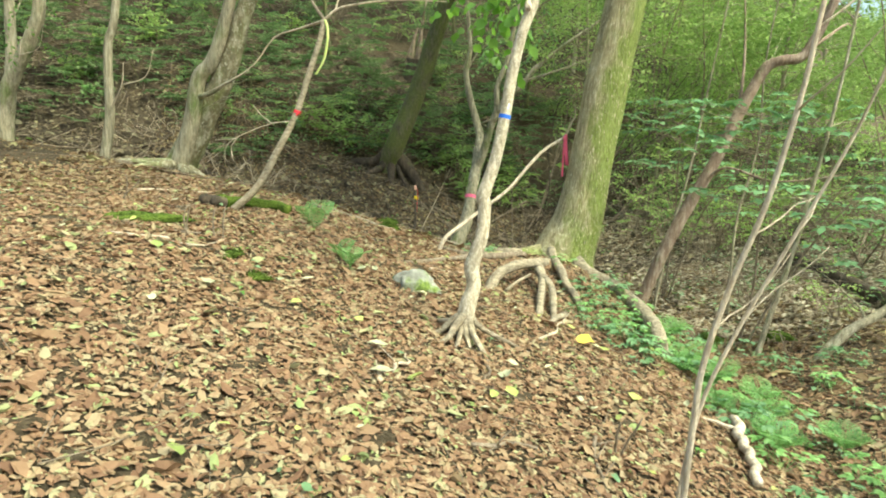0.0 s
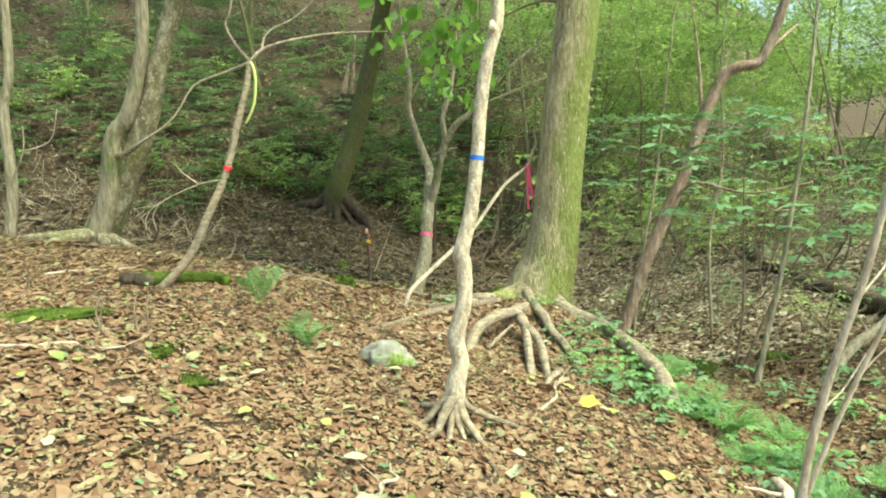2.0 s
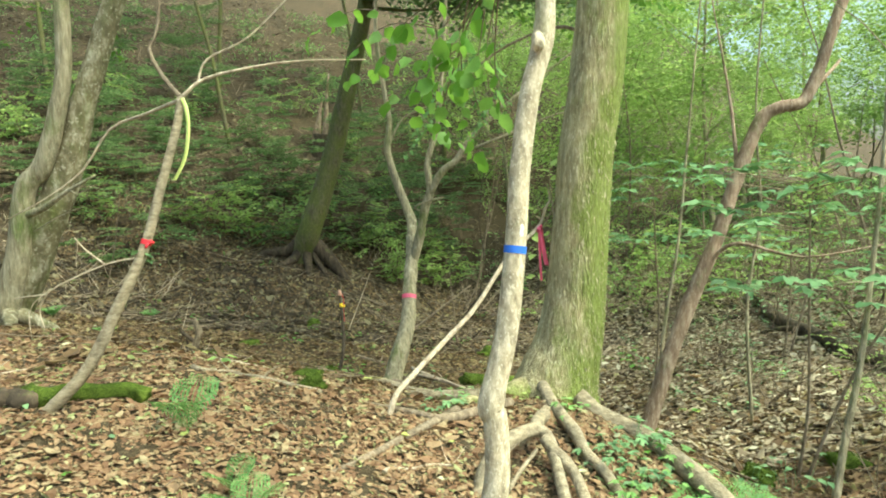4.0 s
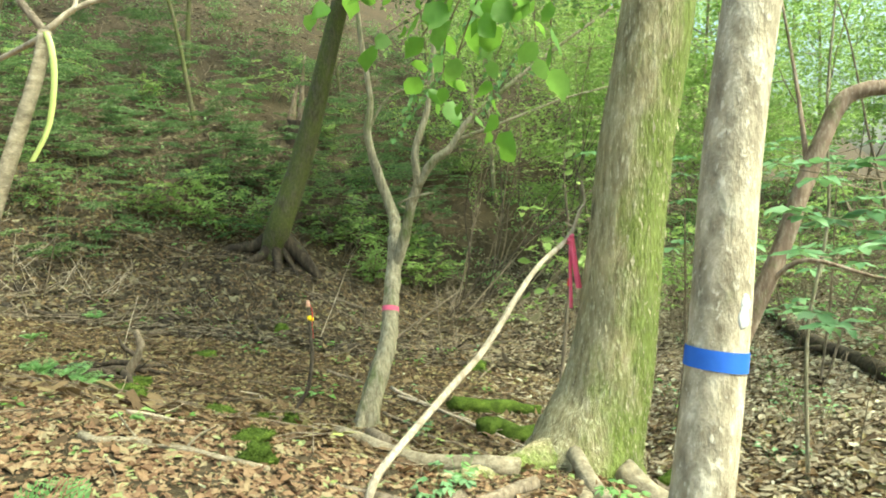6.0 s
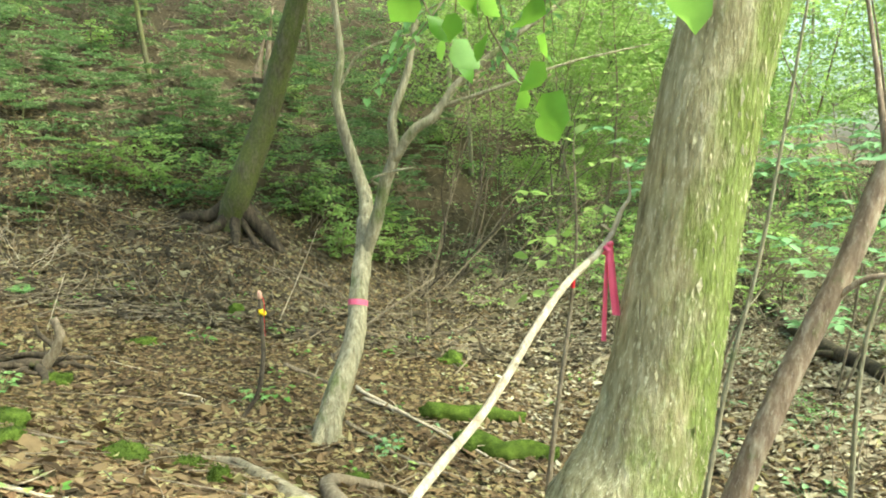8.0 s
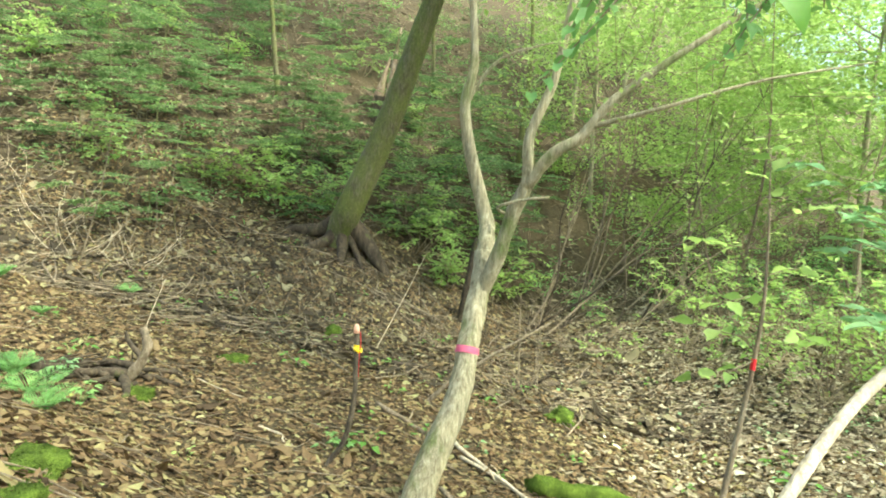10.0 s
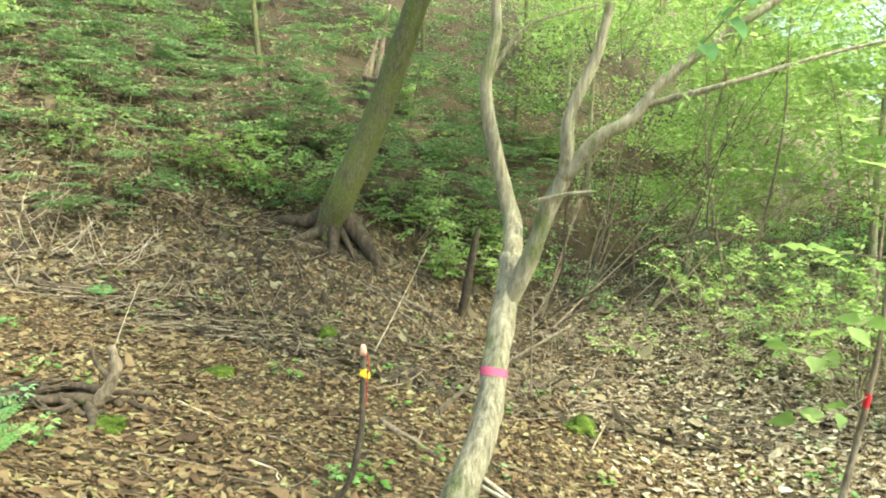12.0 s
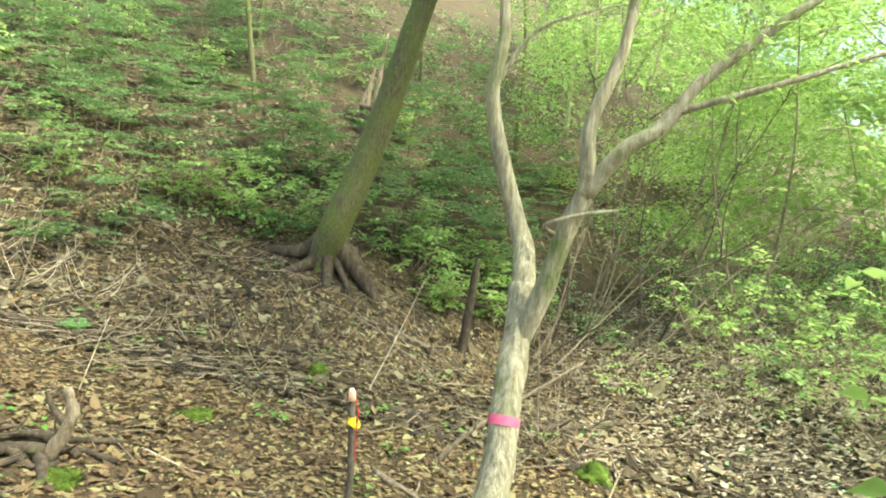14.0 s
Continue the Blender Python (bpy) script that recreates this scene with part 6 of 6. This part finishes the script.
dry_stalk("thin straw-coloured stalk leaning in the hollow", [(-2.61, 10.18, -1.11), (-2.29, 10.33, -0.39), (-2.015, 10.48, 0.334)], 0.008, DEAD)
dry_stalk("thin straw-coloured stalk beside a weathered root", [(-4.68, 7.6, -0.61), (-4.59, 7.7, -0.26), (-4.505, 7.8, 0.092)], 0.007, DEAD)
dry_stalk("thin grey stalk standing behind a forked tree", [(-0.44, 9.76, -1.35), (-0.5, 9.76, -0.66), (-0.55, 9.76, 0.04)], 0.014, TWIG)
dry_stalk("dark crooked branch propped behind a forked tree", [(-1.5, 8.29, -1.08), (-1.1, 8.39, -0.725), (-0.152, 8.64, -0.065)], 0.03, TWIG)
dry_stalk("tall thin bare stalk on the hollow floor", [(-7.26, 9.92, -0.26), (-6.97, 9.92, 0.73), (-6.779, 9.92, 1.72)], 0.013, TWIG)


# ---- fine sticks strewn everywhere ----
def twig_litter(label, count, where, length, r):
    x, y = where(count)
    s = Shape()
    for a, b in zip(x, y):
        t = rng.uniform(0, 2 * math.pi)
        ln = length * rng.lognormal(0, 0.5)
        q = np.array([(-0.5, 0), (0, rng.normal(0, 0.06)), (0.5, 0)]) * ln
        px, py = a + q[:, 0] * math.cos(t) - q[:, 1] * math.sin(t), b + q[:, 0] * math.sin(t) + q[:, 1] * math.cos(t)
        pz = ground_z(px, py) + 0.022 + rng.uniform(0, 0.035, 3)
        rr = r * rng.uniform(0.5, 1.5)
        s.tube(np.stack([px, py, pz], 1), [rr, rr * 0.85, rr * 0.5], 4, 0, cap=False)
    lone("twig_litter", s, TWIG, label, "twigs", kind="stuff")


twig_litter("thin dry sticks strewn over the hollow floor", 900, in_hollow, 0.42, 0.005)
twig_litter("thin dry sticks strewn over the hillside", 2500, on_hillside, 0.9, 0.010)
twig_litter("short dry twigs and stalks among terrace leaves", 700, on_terrace, 0.16, 0.0022)


# ---- single fallen leaves that stand out ----
def fallen_leaf_mesh(length, width, material):
    s = Shape().leaves([(-length / 2, 0, 0)], [(1, 0, 0.05)], [(0, 0, 1)], length, width, 0.1, True, -0.06)
    return s.mesh("fallen_leaf", material)


PALE_MESH = [fallen_leaf_mesh(ln, w, PALE_LEAF) for ln, w in ((0.11, 0.075), (0.09, 0.05), (0.08, 0.06))]
LIME_MESH = [fallen_leaf_mesh(ln, w, LIME_LEAF) for ln, w in ((0.10, 0.08), (0.085, 0.06), (0.07, 0.055))]


def drop_leaf(x, y, mesh, label, group, scale=1.0, up=0.032):
    ob = tagged(new("fallen_leaf", mesh), label, "leaf", group)
    ob.location = (x, y, gz(x, y) + up)
    ob.rotation_euler = (rng.normal(0, 0.22), rng.normal(-0.1, 0.22) + 0.24 * 0.5, rng.uniform(0, 6.28))
    ob.scale = (scale, scale, scale)


for k, (x, y) in enumerate(((-1.317, -0.55), (-1.016, 0.07), (-1.109, -0.137), (-0.253, -0.864), (-0.03, -0.868), (0.743, -0.436), (0.292, -0.367), (-0.836, 0.601), (-1.107, -0.887), (-0.374, 0.494), (-2.628, 1.126), (-0.258, 0.634), (-0.361, -0.569), (-0.566, -1.114))):
    drop_leaf(x, y, PALE_MESH[k % 3], "pale whitish fallen leaf lying on brown litter", "pale fallen leaves")
for k, (x, y) in enumerate(((0.986, -0.109), (-1.767, -0.347), (-1.683, -0.329), (-0.101, -0.78), (0.333, -0.562), (-0.887, -0.389), (0.861, 0.567), (-1.517, 0.05))):
    drop_leaf(x, y, LIME_MESH[k % 3], "yellow-green fallen leaf lying on brown litter", "green fallen leaves")
drop_leaf(0.73, 0.60, fallen_leaf_mesh(0.13, 0.10, YELLOW_LEAF), "large bright yellow fallen leaf near the roots", "")
for x, y, _ in scatter(130, lambda x, y: True, -4.2, 2.0, -2.6, 3.0, 0.14):
    if rng.uniform() < 0.5:
        drop_leaf(x, y, PALE_MESH[rng.integers(0, 3)], "pale whitish fallen leaf lying on brown litter", "pale fallen leaves", rng.uniform(0.35, 0.75))
    else:
        drop_leaf(x, y, LIME_MESH[rng.integers(0, 3)], "yellow-green fallen leaf lying on brown litter", "green fallen leaves", rng.uniform(0.35, 0.8))
for x, y, _ in scatter(40, lambda x, y: True, -6.5, 3.5, 4.5, 11, 0.3):
    drop_leaf(x, y, (PALE_MESH if rng.uniform() < 0.6 else LIME_MESH)[rng.integers(0, 3)], "pale fallen leaf on the damp hollow floor", "pale hollow leaves", rng.uniform(0.4, 0.85))
